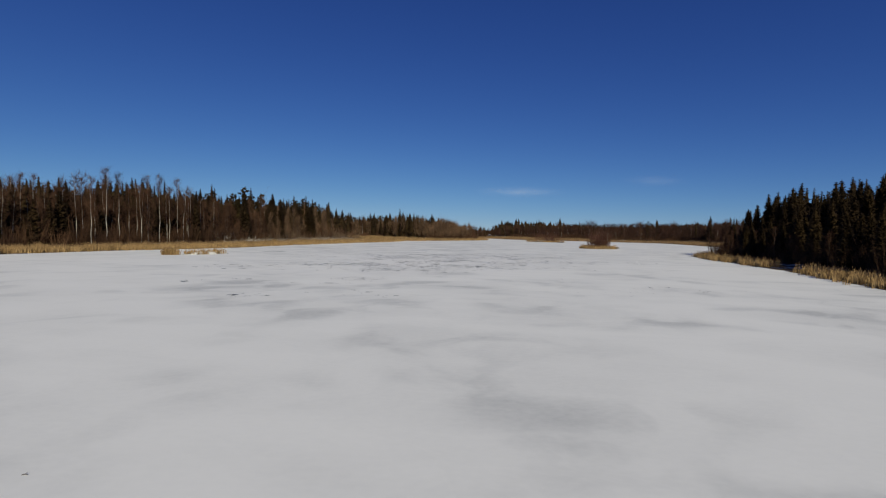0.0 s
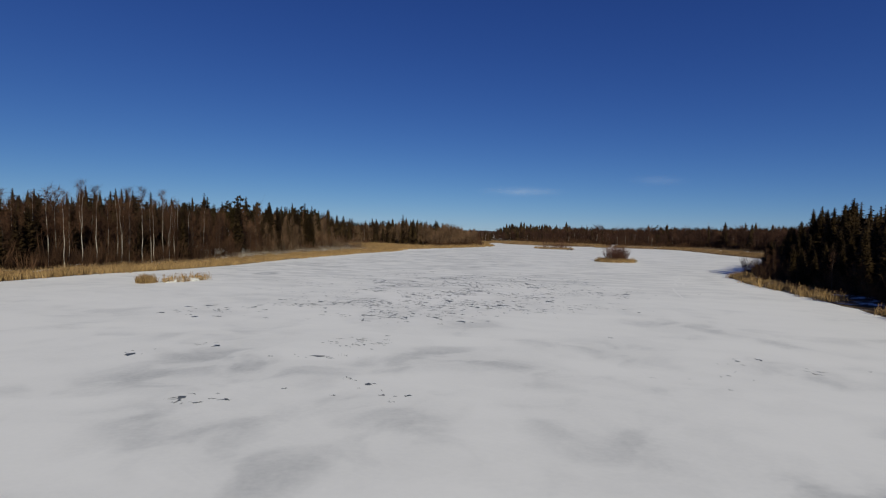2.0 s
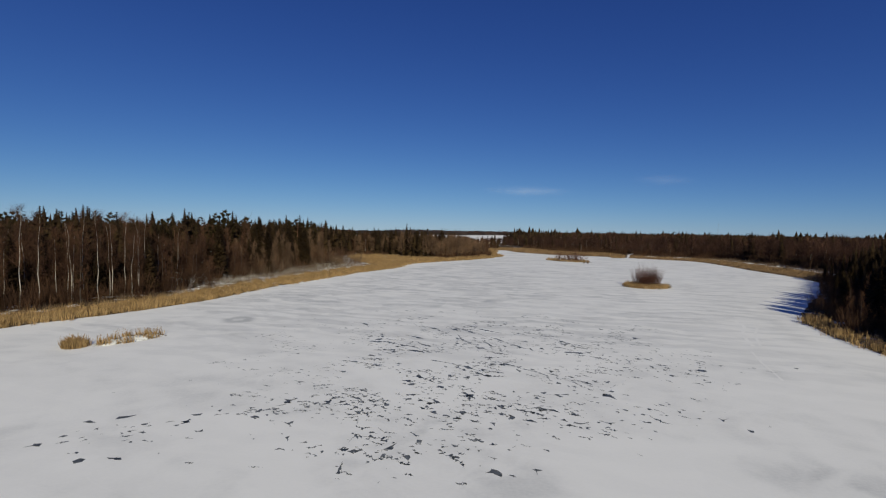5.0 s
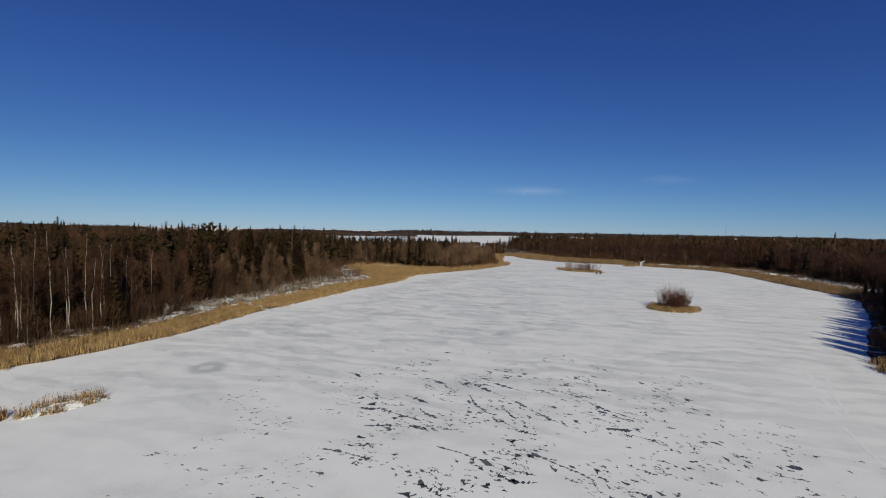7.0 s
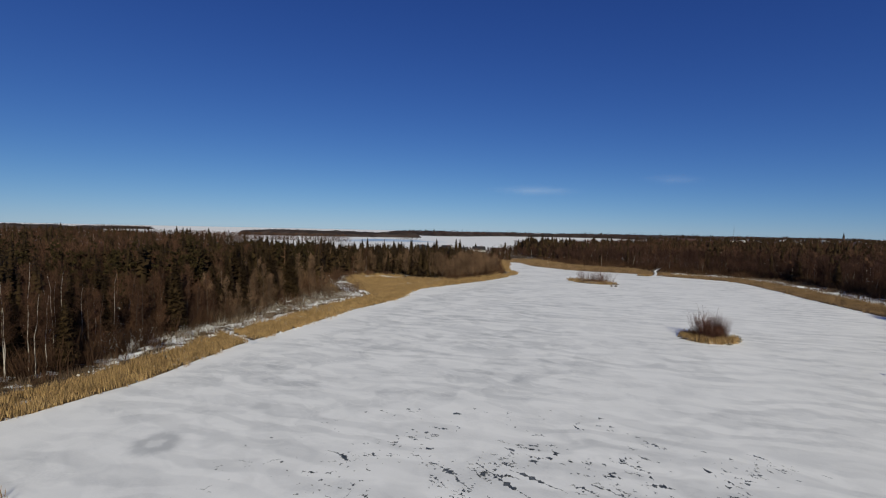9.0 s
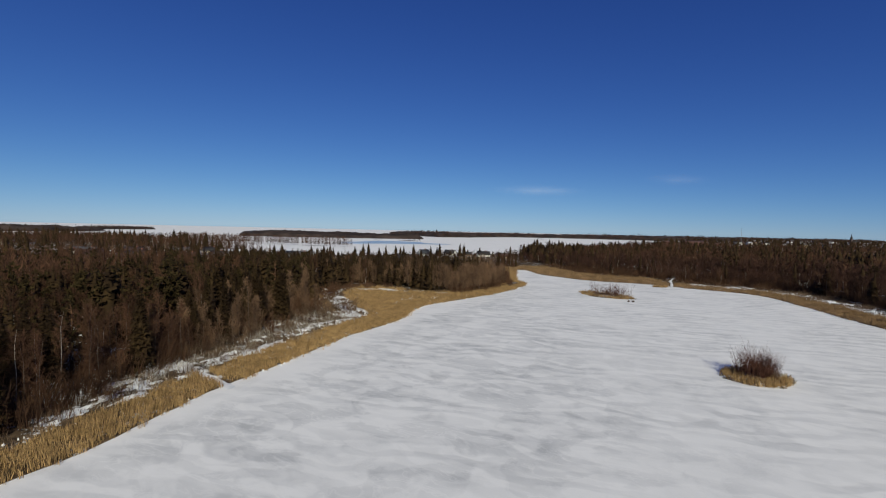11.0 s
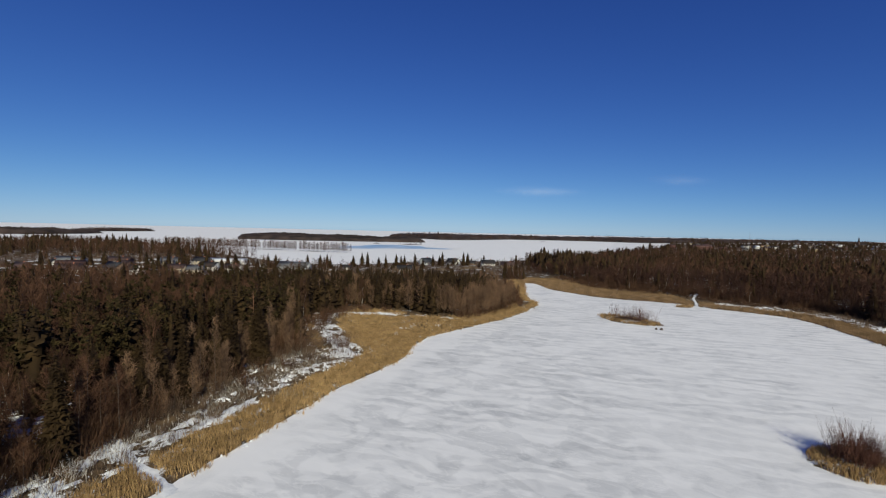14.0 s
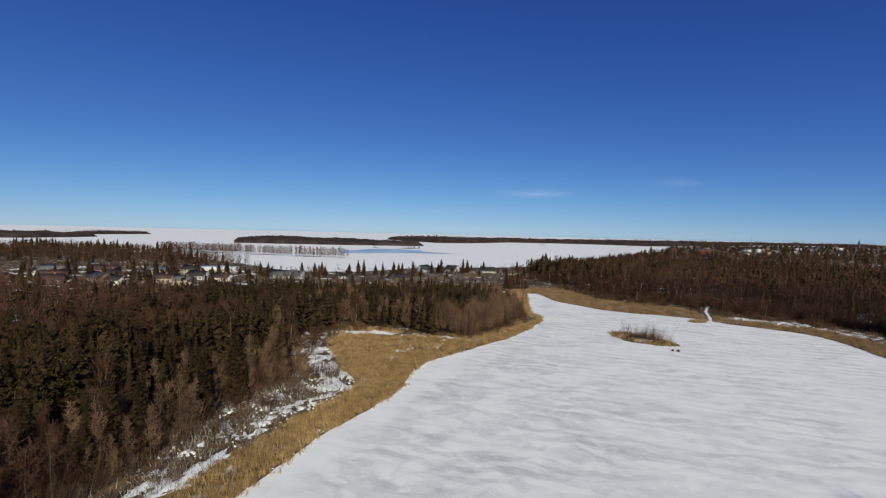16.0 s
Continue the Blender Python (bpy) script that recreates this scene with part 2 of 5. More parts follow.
def mesh_of(name, v, f, materials, slots=None, smooth=False):
    me = bpy.data.meshes.new(name)
    me.vertices.add(len(v))
    me.vertices.foreach_set("co", np.ascontiguousarray(v, np.float32).ravel())
    n, k = f.shape
    me.loops.add(n * k)
    me.loops.foreach_set("vertex_index", np.ascontiguousarray(f, np.int32).ravel())
    me.polygons.add(n)
    me.polygons.foreach_set("loop_start", np.arange(0, n * k, k, dtype=np.int32))
    for m in materials:
        me.materials.append(m)
    if slots is not None and len(materials) > 1:
        me.polygons.foreach_set("material_index", np.ascontiguousarray(slots, np.int32))
    if smooth:
        me.polygons.foreach_set("use_smooth", np.ones(n, bool))
    me.update(calc_edges=True)
    return me


def part(name, data, parent, label=""):
    """Links a mesh as one object under a thing or under a part."""
    ob = new(name, data)
    ob.parent = parent
    if label:
        ob["label"] = label
    return ob


def scatter(name, templates, spots, materials, label, category, kind="stuff"):
    """One joined mesh of templates at spots: rows of x, y, z, scale across, scale up, turn, template."""
    vs, fs, ms, base = [], [], [], 0
    spots = np.asarray(spots, float)
    for k, g in enumerate(templates):
        rows = spots[spots[:, 6].astype(int) == k]
        if not len(rows):
            continue
        v, f, m = np.array(g.v), np.array(g.f), np.array(g.m)
        c, s = np.cos(rows[:, 5])[:, None], np.sin(rows[:, 5])[:, None]
        x = (v[None, :, 0] * c - v[None, :, 1] * s) * rows[:, 3:4] + rows[:, 0:1]
        y = (v[None, :, 0] * s + v[None, :, 1] * c) * rows[:, 3:4] + rows[:, 1:2]
        z = v[None, :, 2] * rows[:, 4:5] + rows[:, 2:3]
        vs.append(np.stack([x, y, z], -1).reshape(-1, 3))
        fs.append((f[None] + (np.arange(len(rows)) * len(v))[:, None, None]).reshape(-1, 3) + base)
        ms.append(np.tile(m, len(rows)))
        base += len(rows) * len(v)
    if not vs:
        return None
    ob = new(name, mesh_of(name, np.concatenate(vs), np.concatenate(fs), materials, np.concatenate(ms)))
    return tagged(ob, label, category, kind=kind)


# ---- the plan: shores ----
SHORE_WEST = [(-70, -140), (-88, -40), (-88, 30), (-79, 62), (-74, 78), (-69, 93), (-63, 101), (-58, 110), (-54, 120), (-52, 131), (-50, 141),
              (-46.2, 152), (-42.8, 161.5), (-40.6, 168), (-38, 177), (-34.6, 187), (-29.6, 196), (-25.6, 205), (-23, 213), (-22, 225), (-18, 236), (-11, 244), (-1, 256),
              (10, 268), (20, 284), (30, 304), (32, 313), (29, 322), (30, 340), (34, 372), (37, 398)]
SHORE_NORTH = [(45, 396), (50, 366), (57, 356), (69, 340), (82, 332), (96, 328), (109, 322), (118, 310), (130, 302), (141, 292), (143, 280), (141, 262),
               (137, 240), (133, 214), (131, 195)]
SHORE_EAST = [(124, 180), (110, 163), (95, 145), (80, 130), (66, 114), (62, 108), (58, 98), (56, 87), (54, 76), (50, 61), (44, 44), (38, 22), (40, -30),
              (60, -140)]
POND = np.array(SHORE_WEST + SHORE_NORTH + SHORE_EAST, float)
COAST = np.array([(-2600, -500), (-2600, 900), (-900, 800), (-600, 780), (-430, 700), (-330, 640), (-245, 575), (-165, 505), (-105, 515), (-45, 585),
                  (30, 605), (90, 640), (150, 725), (223, 843), (343, 999), (472, 1195), (570, 1360), (740, 1700), (1000, 1900), (1500, 2350), (2700, 2900), (2700, -500)], float)
SPIT = np.array([(-480, 770), (-350, 744), (-250, 722), (-165, 700), (-158, 708), (-250, 734), (-350, 760), (-470, 790)], float)


def signed(points, poly):
    """Distance to a closed outline, positive inside."""
    points = np.asarray(points, float)
    x, y = points[:, 0], points[:, 1]
    best, inside = np.full(len(points), 1e9), np.zeros(len(points), bool)
    for a, b in zip(poly, np.roll(poly, -1, 0)):
        d = b - a
        t = np.clip(((x - a[0]) * d[0] + (y - a[1]) * d[1]) / (d @ d), 0, 1)
        best = np.minimum(best, np.hypot(x - a[0] - t * d[0], y - a[1] - t * d[1]))
        if a[1] != b[1]:
            inside ^= ((a[1] > y) != (b[1] > y)) & (x < (b[0] - a[0]) * (y - a[1]) / (b[1] - a[1]) + a[0])
    return np.where(inside, best, -best)


def ripple(x, y):
    return 0.9 * np.sin(x * 0.63 + 1.3 * np.sin(y * 0.31)) + 0.7 * np.sin(y * 0.87 + 1.1 * np.sin(x * 0.23)) + 0.4 * np.sin(x * 1.9 + y * 1.3)


def inland(points):
    """Metres from the nearest ice, positive on land."""
    points = np.asarray(points, float)
    d = np.minimum(-signed(points, POND) + 0.22 * ripple(points[:, 0] * 1.5, points[:, 1] * 1.5), signed(points, COAST))
    return np.maximum(d, signed(points, SPIT))


def land_height(points, d=None):
    points = np.asarray(points, float)
    d = inland(points) if d is None else d
    x, y = points[:, 0], points[:, 1]
    up = np.clip(d * 0.045, -0.5, 0.6) + np.clip((d - 12) * 0.02, 0, 1.6)
    return up + np.clip(d / 8, 0, 1) * 0.12 * ripple(x * 0.7, y * 0.7)


def grid_lines(marks):
    out = []
    for a, b, step in marks:
        out += list(np.arange(a, b, step))
    return np.array(out + [marks[-1][1]])


# ---- ground ----
gx = grid_lines([(-4900, -1000, 390), (-1000, -200, 80), (-200, 200, 40), (200, 1000, 80), (1000, 4900, 390)])
gy = grid_lines([(-1500, 0, 150), (0, 400, 40), (400, 1000, 60), (1000, 4900, 300)])


def sheet(name, xs, ys, height, material, keep=None, smooth=True):
    X, Y = np.meshgrid(xs, ys)
    pts = np.stack([X.ravel(), Y.ravel()], -1)
    z = height(pts)
    v = np.column_stack([pts, z])
    n = len(xs)
    i, j = np.meshgrid(np.arange(n - 1), np.arange(len(ys) - 1))
    a = (j * n + i).ravel()
    f = np.column_stack([a, a + 1, a + n + 1, a + n])
    if keep is not None:
        f = f[keep(z[f])]
    return new(name, mesh_of(name, v, f, [material], smooth=smooth))


ice = sheet("ice", gx, gy, lambda p: np.zeros(len(p)), SNOW)
tagged(ice, "frozen lake and sea ice under wind-packed greyish white snow", "frozen lake", kind="structure")
lx = grid_lines([(-2500, -700, 120), (-700, -260, 20), (-260, -130, 6), (-130, 180, 2.5), (180, 300, 6), (300, 800, 20), (800, 2600, 120)])
ly = grid_lines([(-400, -40, 30), (-40, 30, 6), (30, 420, 2.5), (420, 640, 6), (640, 1000, 20), (1000, 2700, 100)])
ground = sheet("ground", lx, ly, land_height, LAND, keep=lambda z: z.max(1) > -0.2)
tagged(ground, "brown forest floor and bank with patches of old snow", "ground", kind="structure")


# ---- plant templates ----
def spruce(rng, height, radius, whorls, per):
    """Trunk and crown of a spruce: drooping fronds in whorls."""
    trunk, crown = Geo(), Geo()
    lean = rng.normal(0, 0.012, 2) * height
    at = lambda h: np.array([lean[0] * (h / height) ** 2, lean[1] * (h / height) ** 2, h])
    hs = np.linspace(0, height * 0.97, 6)
    trunk.tube([at(h) for h in hs], np.interp(hs, [0, height], [0.011 * height + 0.03, 0.015]), 6)
    for w in range(whorls):
        u = ((w + rng.random() * 0.7) / whorls) ** 0.8
        h = height * (0.05 + 0.95 * u)
        reach = radius * (1 - u) ** 0.70 * (0.55 + 0.45 * min(1, u * 6)) + 0.22
        n = max(4, round(per * (1 - 0.45 * u)))
        for k in range(n):
            a = 2 * math.pi * (k + rng.random() * 0.8) / n + w
            r = reach * rng.uniform(0.62, 1.12)
            out, side = np.array([math.cos(a), math.sin(a), 0]), np.array([-math.sin(a), math.cos(a), 0])
            base = at(h)
            drop = r * rng.uniform(0.25, 0.5) * (1.25 - 1.45 * u)
            mid = base + out * r * 0.55 - (0, 0, drop * 0.45)
            tip = base + out * r + (0, 0, -drop + 0.10 * r)
            wide = 0.20 * r + 0.10
            left, right = mid + side * wide - (0, 0, 0.16 * r), mid - side * wide - (0, 0, 0.16 * r)
            crown.tris([base, left, mid, right, tip], [(0, 1, 2), (0, 2, 3), (1, 4, 2), (2, 4, 3)])
            for e, sg in ((left, 1), (right, -1)):
                g = rng.uniform(0.15, 0.35)
                crown.tri(mid + out * r * 0.1, e, e + out * r * g + side * sg * r * 0.16 - (0, 0, r * 0.12))
                crown.tri(base + out * r * 0.2, e, base + out * r * 0.3 + side * sg * (0.22 * r + 0.05) - (0, 0, 0.28 * r))
    for w in range(11):
        u = (w + 0.3) / 11
        h, r = height * (0.06 + 0.88 * u), 0.62 * radius * (1 - u) ** 0.75 + 0.12
        top, ring = at(min(h + height * 0.15, height * 1.01)), []
        for k in range(10):
            a = math.pi * k / 5 + w * 1.3
            q = r * (rng.uniform(0.85, 1.25) if k % 2 else rng.uniform(0.5, 0.7))
            ring.append(at(h) + (q * math.cos(a), q * math.sin(a), -0.25 * r if k % 2 else 0.1 * r))
        crown.tris([top] + ring, [(0, 1 + k, 1 + (k + 1) % 10) for k in range(10)])
    crown.tube([at(height * 0.95), at(height * 1.01)], [0.07, 0.01], 4)
    return trunk, crown


def spruce_broad(rng, height, radius, count):
    """A spruce of the wood behind the shore: kite-shaped boughs in an uneven spiral over a ragged dark core."""
    g = Geo()
    for w in range(count):
        u = min(0.985, ((w + rng.random()) / count) ** 0.8)
        h = height * (0.07 + 0.92 * u)
        r = (radius * (1 - u) ** 0.8 * (0.72 + 0.28 * min(1, u * 5)) + 0.16) * rng.uniform(0.55, 1.2)
        a = w * 2.39996 + rng.normal(0, 0.35)
        c, t = math.cos(a), math.sin(a)
        wide, drop, m = 0.27 * r + 0.10, r * rng.uniform(0.15, 0.5) * (1.2 - 1.3 * u), r * rng.uniform(0.45, 0.65)
        tilt = rng.normal(0, 0.18) * r
        g.tris([(0, 0, h + 0.2), (m * c - wide * t, m * t + wide * c, h - 0.62 * drop - 0.08 * r + tilt), (r * c, r * t, h - drop), (m * c + wide * t, m * t - wide * c, h - 0.62 * drop - 0.08 * r - tilt)],
               [(0, 1, 2), (0, 2, 3)])
    rings, sides, pts = 7, 7, []
    for w in range(rings):
        u = w / rings
        for k in range(sides):
            a, q = 2 * math.pi * k / sides + w * 0.45, (0.62 * radius * (1 - u) ** 0.9 + 0.06) * rng.uniform(0.6, 1.2)
            pts.append((q * math.cos(a), q * math.sin(a), height * (0.04 + 0.9 * u) + rng.normal(0, 0.25)))
    pts.append((0, 0, height * 0.98))
    faces = [(w * sides + k, w * sides + (k + 1) % sides, (w + 1) * sides + (k + 1) % sides, (w + 1) * sides + k) for w in range(rings - 1) for k in range(sides)]
    faces += [((rings - 1) * sides + k, (rings - 1) * sides + (k + 1) % sides, rings * sides) for k in range(sides)]
    g.tris(pts, faces)
    g.tube([(0, 0, 0), (0, 0, height * 0.5)], [0.012 * height, 0.006 * height], 4)
    return g


def spruce_small(rng, height, radius, rings, sides):
    """A far spruce: ragged stacked skirts in one piece."""
    g = Geo()
    for w in range(rings):
        u = w / rings
        h = height * (0.05 + 0.88 * u)
        reach = radius * (1 - u) ** 0.85 + 0.2
        top = h + height / rings * 1.35
        ring = []
        for k in range(sides * 2):
            a = math.pi * k / sides + w * 0.7
            r = reach * (rng.uniform(0.85, 1.2) if k % 2 else rng.uniform(0.35, 0.6))
            ring.append((r * math.cos(a), r * math.sin(a), h - (0.12 * reach if k % 2 else -0.2 * reach)))
        pts = [(0, 0, min(top, height * 1.02))] + ring
        g.tris(pts, [(0, 1 + k, 1 + (k + 1) % len(ring)) for k in range(len(ring))])
    return g


def limbs(rng, trunk, crown, height, start, count, length, twigs, twig_length, width, up=0.9, radius=0.045):
    """Limbs along a stem, and twigs along the limbs, as thin tapered blades."""
    tips = []
    for k in range(count):
        u = start + (1 - start) * (k + rng.random()) / count
        a = rng.random() * 2 * math.pi
        L = length * (1.15 - 0.85 * u) * rng.uniform(0.7, 1.2)
        p = np.array([0, 0, height * u * 0.96])
        d = np.array([math.cos(a), math.sin(a), up * rng.uniform(0.7, 1.5)])
        d /= np.linalg.norm(d)
        q = p + d * L * 0.55 + rng.normal(0, 0.05 * L, 3)
        e = q + (d + (0, 0, 0.35)) * L * 0.45
        trunk.tube([p, q, e], [radius * (1.2 - u), radius * 0.6 * (1.2 - u), 0.008], 3)
        tips += [(p, q, e)]
    for k in range(twigs):
        p, q, e = tips[rng.integers(len(tips))]
        t = rng.random()
        s = p + (q - p) * t * 2 if t < 0.5 else q + (e - q) * (t * 2 - 1)
        d = rng.normal(0, 0.6, 3) + (0, 0, 0.75)
        d /= np.linalg.norm(d)
        L = twig_length * rng.uniform(0.5, 1.3)
        n = np.cross(d, rng.normal(0, 1, 3))
        n *= width / np.linalg.norm(n)
        m = s + d * L * 0.5 + rng.normal(0, 0.08, 3) * L
        crown.tris([s + n, s - n, m - n * 0.8, m + n * 0.8, m + d * L * 0.5], [(0, 1, 2, 3), (3, 2, 4)])


def bare_tree(rng, height, count, twigs, width, start=0.35, spread=2.6, thick=0.0048, sides=6):
    trunk, crown = Geo(), Geo()
    hs = np.linspace(0, height, 7)
    bend = rng.normal(0, 0.03, 2) * height
    wob = rng.normal(0, 0.09, (7, 2)) * (height / 15)
    wob[0] = 0
    trunk.tube([(bend[0] * (h / height) ** 2 + w[0], bend[1] * (h / height) ** 2 + w[1], h) for h, w in zip(hs, wob)],
               np.interp(hs, [0, height], [thick * height, 0.012]), sides)
    limbs(rng, crown, crown, height, start, count, spread, twigs, 1.3, width, radius=0.03)
    return trunk, crown


def bare_small(rng, height, twigs, width, spread):
    """A far leafless tree: stem and a sheaf of twigs in one piece."""
    g = Geo()
    b = rng.normal(0, 0.02, 4) * height
    low, mid, top = (0, 0, 0), (b[0], b[1], height * 0.38), (b[0] * 1.6 + b[2], b[1] * 1.6 + b[3], height * 0.62)
    g.tube([low, mid, top], [0.006 * height, 0.0045 * height, 0.003 * height], 3, 1)
    g.tube([top, (top[0] * 0.8, top[1] * 0.8, height * 0.96)], [0.003 * height, 0.01], 3, 0)
    for k in range(twigs):
        u = rng.uniform(0.2, 1.0)
        a = rng.random() * 6.28
        r = spread * math.sin(math.pi * min(1, u * 0.93 + 0.02)) ** 0.7 * rng.uniform(0.2, 1)
        s = np.array([math.cos(a) * r * 0.5, math.sin(a) * r * 0.5, height * u * 0.88])
        d = np.array([math.cos(a) * 0.45, math.sin(a) * 0.45, 1.0]) + rng.normal(0, 0.25, 3)
        L = rng.uniform(0.10, 0.2) * height
        n = np.cross(d, rng.normal(0, 1, 3))
        n *= width / np.linalg.norm(n)
        g.tri(s + n, s - n, s + d * L)
    return g


def pine(rng, height, clumps, spikes, fine=True, wide=0.16):
    trunk, crown = Geo(), Geo()
    hs = np.linspace(0, height * 0.95, 5)
    trunk.tube([(0.02 * h * math.sin(h * 0.4), 0, h) for h in hs], np.interp(hs, [0, height], [0.011 * height, 0.03]), 6 if fine else 4)
    for k in range(clumps):
        u = 0.42 + 0.58 * (k + rng.random()) / clumps
        a = rng.random() * 6.28
        r = 2.3 * (height / 15) * math.sin(math.pi * (0.18 + 0.74 * (u - 0.4) / 0.6)) * rng.uniform(0.35, 1.1)
        c = np.array([math.cos(a) * r, math.sin(a) * r, height * u + rng.normal(0, 0.2)])
        if fine:
            trunk.tube([(0, 0, height * u - 0.5), c], [0.04, 0.012], 3)
        for s in range(spikes):
            d = rng.normal(0, 1, 3) + (0, 0, 0.5)
            d *= rng.uniform(0.45, 0.95) / np.linalg.norm(d)
            n = np.cross(d, rng.normal(0, 1, 3))
            n *= wide / np.linalg.norm(n)
            crown.tri(c + n - d * 0.3, c - n - d * 0.3, c + d)
    return trunk, crown


def bush(rng, height, stems, width, spread, twigs=4, flat=False):
    g = Geo()
    for k in range(stems):
        a, r = rng.random() * 6.28, rng.random() ** 0.5 * spread * 0.45
        p = np.array([math.cos(a) * r, math.sin(a) * r, -0.05])
        d = np.array([math.cos(a) * rng.uniform(0, 0.55), math.sin(a) * rng.uniform(0, 0.55), 1.0])
        L = height * rng.uniform(0.45, 1.0)
        m = p + d * L * 0.55
        e = m + (d + (rng.normal(0, 0.12), rng.normal(0, 0.12), 0.1)) * L * 0.45
        if flat:
            n = np.cross(e - p, rng.normal(0, 1, 3))
            n *= width * 1.2 / np.linalg.norm(n)
            g.tris([p + n, p - n, m - n, m + n, e], [(0, 1, 2, 3), (3, 2, 4)])
        else:
            g.tube([p, m, e], [width * 1.3, width, 0.006], 3)
        for t in range(twigs):
            s = p + (e - p) * rng.uniform(0.3, 0.9)
            q = s + np.array([rng.normal(0, 0.3), rng.normal(0, 0.3), rng.uniform(0.4, 0.9)]) * height * 0.24
            n = np.cross(q - s, rng.normal(0, 1, 3))
            n *= width * 0.8 / np.linalg.norm(n)
            g.tri(s + n, s - n, q)
    return g


def reed_tuft(rng, blades, height, spread):
    g = Geo()
    for k in range(blades):
        p = np.array([rng.normal(0, spread), rng.normal(0, spread), -0.1])
        a = rng.random() * 6.28
        lean = np.array([rng.normal(0.04, 0.10), rng.normal(0.02, 0.10), 1.0])
        L = height * rng.uniform(0.65, 1.1)
        w = np.array([math.cos(a), math.sin(a), 0]) * rng.uniform(0.022, 0.045)
        m, e = p + lean * L * 0.6, p + lean * L + rng.normal(0, 0.06, 3)
        g.tris([p - w, p + w, m + w * 0.8, m - w * 0.8, e], [(0, 1, 2, 3), (3, 2, 4)])
        if k % 3 == 0:
            g.tri(e + w * 1.2, e - w * 1.2, e + lean * 0.28, 1)
    return g


R = np.random.default_rng(11)
SPRUCES = [spruce(R, h, r, w, 9) for h, r, w in ((15.5, 2.7, 44), (16.5, 2.8, 46), (13.5, 2.5, 40), (11, 2.2, 34))]
PINES = [pine(R, h, 46, 12) for h in (14.5, 16, 12.5)]
BIRCHES = [bare_tree(R, h, 24, 760, 0.016, thick=0.0050) for h in (15, 16.5, 14, 12.5)]
ALDERS = [bare_tree(R, h, 22, 540, 0.024, 0.16, 3.0, 0.008) for h in (11, 13.5, 9)]
SPRUCE_MID = [spruce_broad(R, h, r, 84) for h, r in ((15, 2.9), (16, 3.1), (13, 2.6), (14.5, 2.5))]
SPRUCE_FAR = [spruce_broad(R, h, r, 30) for h, r in ((15, 2.7), (16.5, 2.9), (13, 2.4))]
BARE_MID = [bare_small(R, h, 330, 0.034, 2.5) for h in (14, 15.5, 12)]
BARE_BANK = [bare_small(R, h, 150, 0.062, 2.9) for h in (14, 15, 12)]
SPRUCE_TINY = [spruce_small(R, h, r, 5, 4) for h, r in ((15, 3.0), (16.5, 3.2), (13, 2.7))]
BARE_TINY = [bare_small(R, h, 16, 0.22, 3.0) for h in (14, 15, 12)]
BARE_FAR = [bare_small(R, h, 46, 0.13, 2.8) for h in (14, 15, 12)]
BUSHES = [bush(R, h, 60, 0.016, s) for h, s in ((4.2, 3.2), (3.4, 3.6), (5.0, 3.0), (2.6, 2.6))]
BUSH_MID = [bush(R, h, 34, 0.035, s, 3, True) for h, s in ((4.0, 3.4), (5.0, 3.6), (3.2, 3.0))]
REEDS = [reed_tuft(R, 9, h, 0.23) for h in (1.05, 1.2, 0.9)]
PINE_MID = [pine(R, h, 34, 9, False, 0.34)[1] for h in (14, 15.5, 12.5)]
PINE_FAR = [pine(R, h, 22, 6, False, 0.48)[1] for h in (14, 15.5, 12.5)]


# ---- where plants grow ----
def cells(x0, x1, y0, y1, step, rng):
    X, Y = np.meshgrid(np.arange(x0, x1, step), np.arange(y0, y1, step))
    p = np.stack([X.ravel(), Y.ravel()], -1)
    return p + rng.uniform(-0.48, 0.48, p.shape) * step


def field(p, size, seed=0.0):
    """A smooth value about 0 to 1 over the plan."""
    x, y = p[:, 0] / size + seed, p[:, 1] / size - seed * 0.7
    return 0.5 + 0.25 * np.sin(x * 2.1 + 1.7 * np.sin(y * 1.3)) + 0.25 * np.sin(y * 2.4 + 1.5 * np.sin(x * 1.7 + 2))


BAY = np.array([(8, 258), (-5, 225), (-20, 205), (-50, 209), (-62, 224), (-66, 244), (-65, 258), (-54, 277), (-36, 278), (-19, 270)], float)


def edge_width(p):
    """How far from the ice the trees begin."""
    x, y = p[:, 0], p[:, 1]
    west = np.where((x < 20) & (y < 330), np.interp(y, (120, 160, 178, 192, 208, 216, 260), (12.5, 18.5, 20, 26, 25, 19.5, 13)), np.where((x > 116) | ((x > 100) & (y < 306)), 28.0, np.where((x > 40) & (y > 300), 37.0 + 2.0 * np.sin(x * 0.23), 16.0)))
    bay = np.where(signed(p, BAY) > 0, 60, 0)
    east = np.where((x > 30) & (y < 186), np.interp(y, (100, 125), (6.5, 3.5)), 0)
    tip = np.where((x > -30) & (x < 32) & (y > 250) & (y < 330), 8.5, 0)
    return np.where(east > 0, east, np.where(tip > 0, tip + bay, west + bay))


def village(p):
    """True where the woods open round the houses."""
    x, y = p[:, 0], p[:, 1]
    edge = np.interp(x, (-420, -230, -130, -80, -20), (325, 292, 300, 350, 376)) + 6 * np.sin(x * 0.11)
    return (x > -520) & (x < np.where(y > 440, 62, 24)) & (y > edge) & (y < np.where(x < -110, 520, 640))


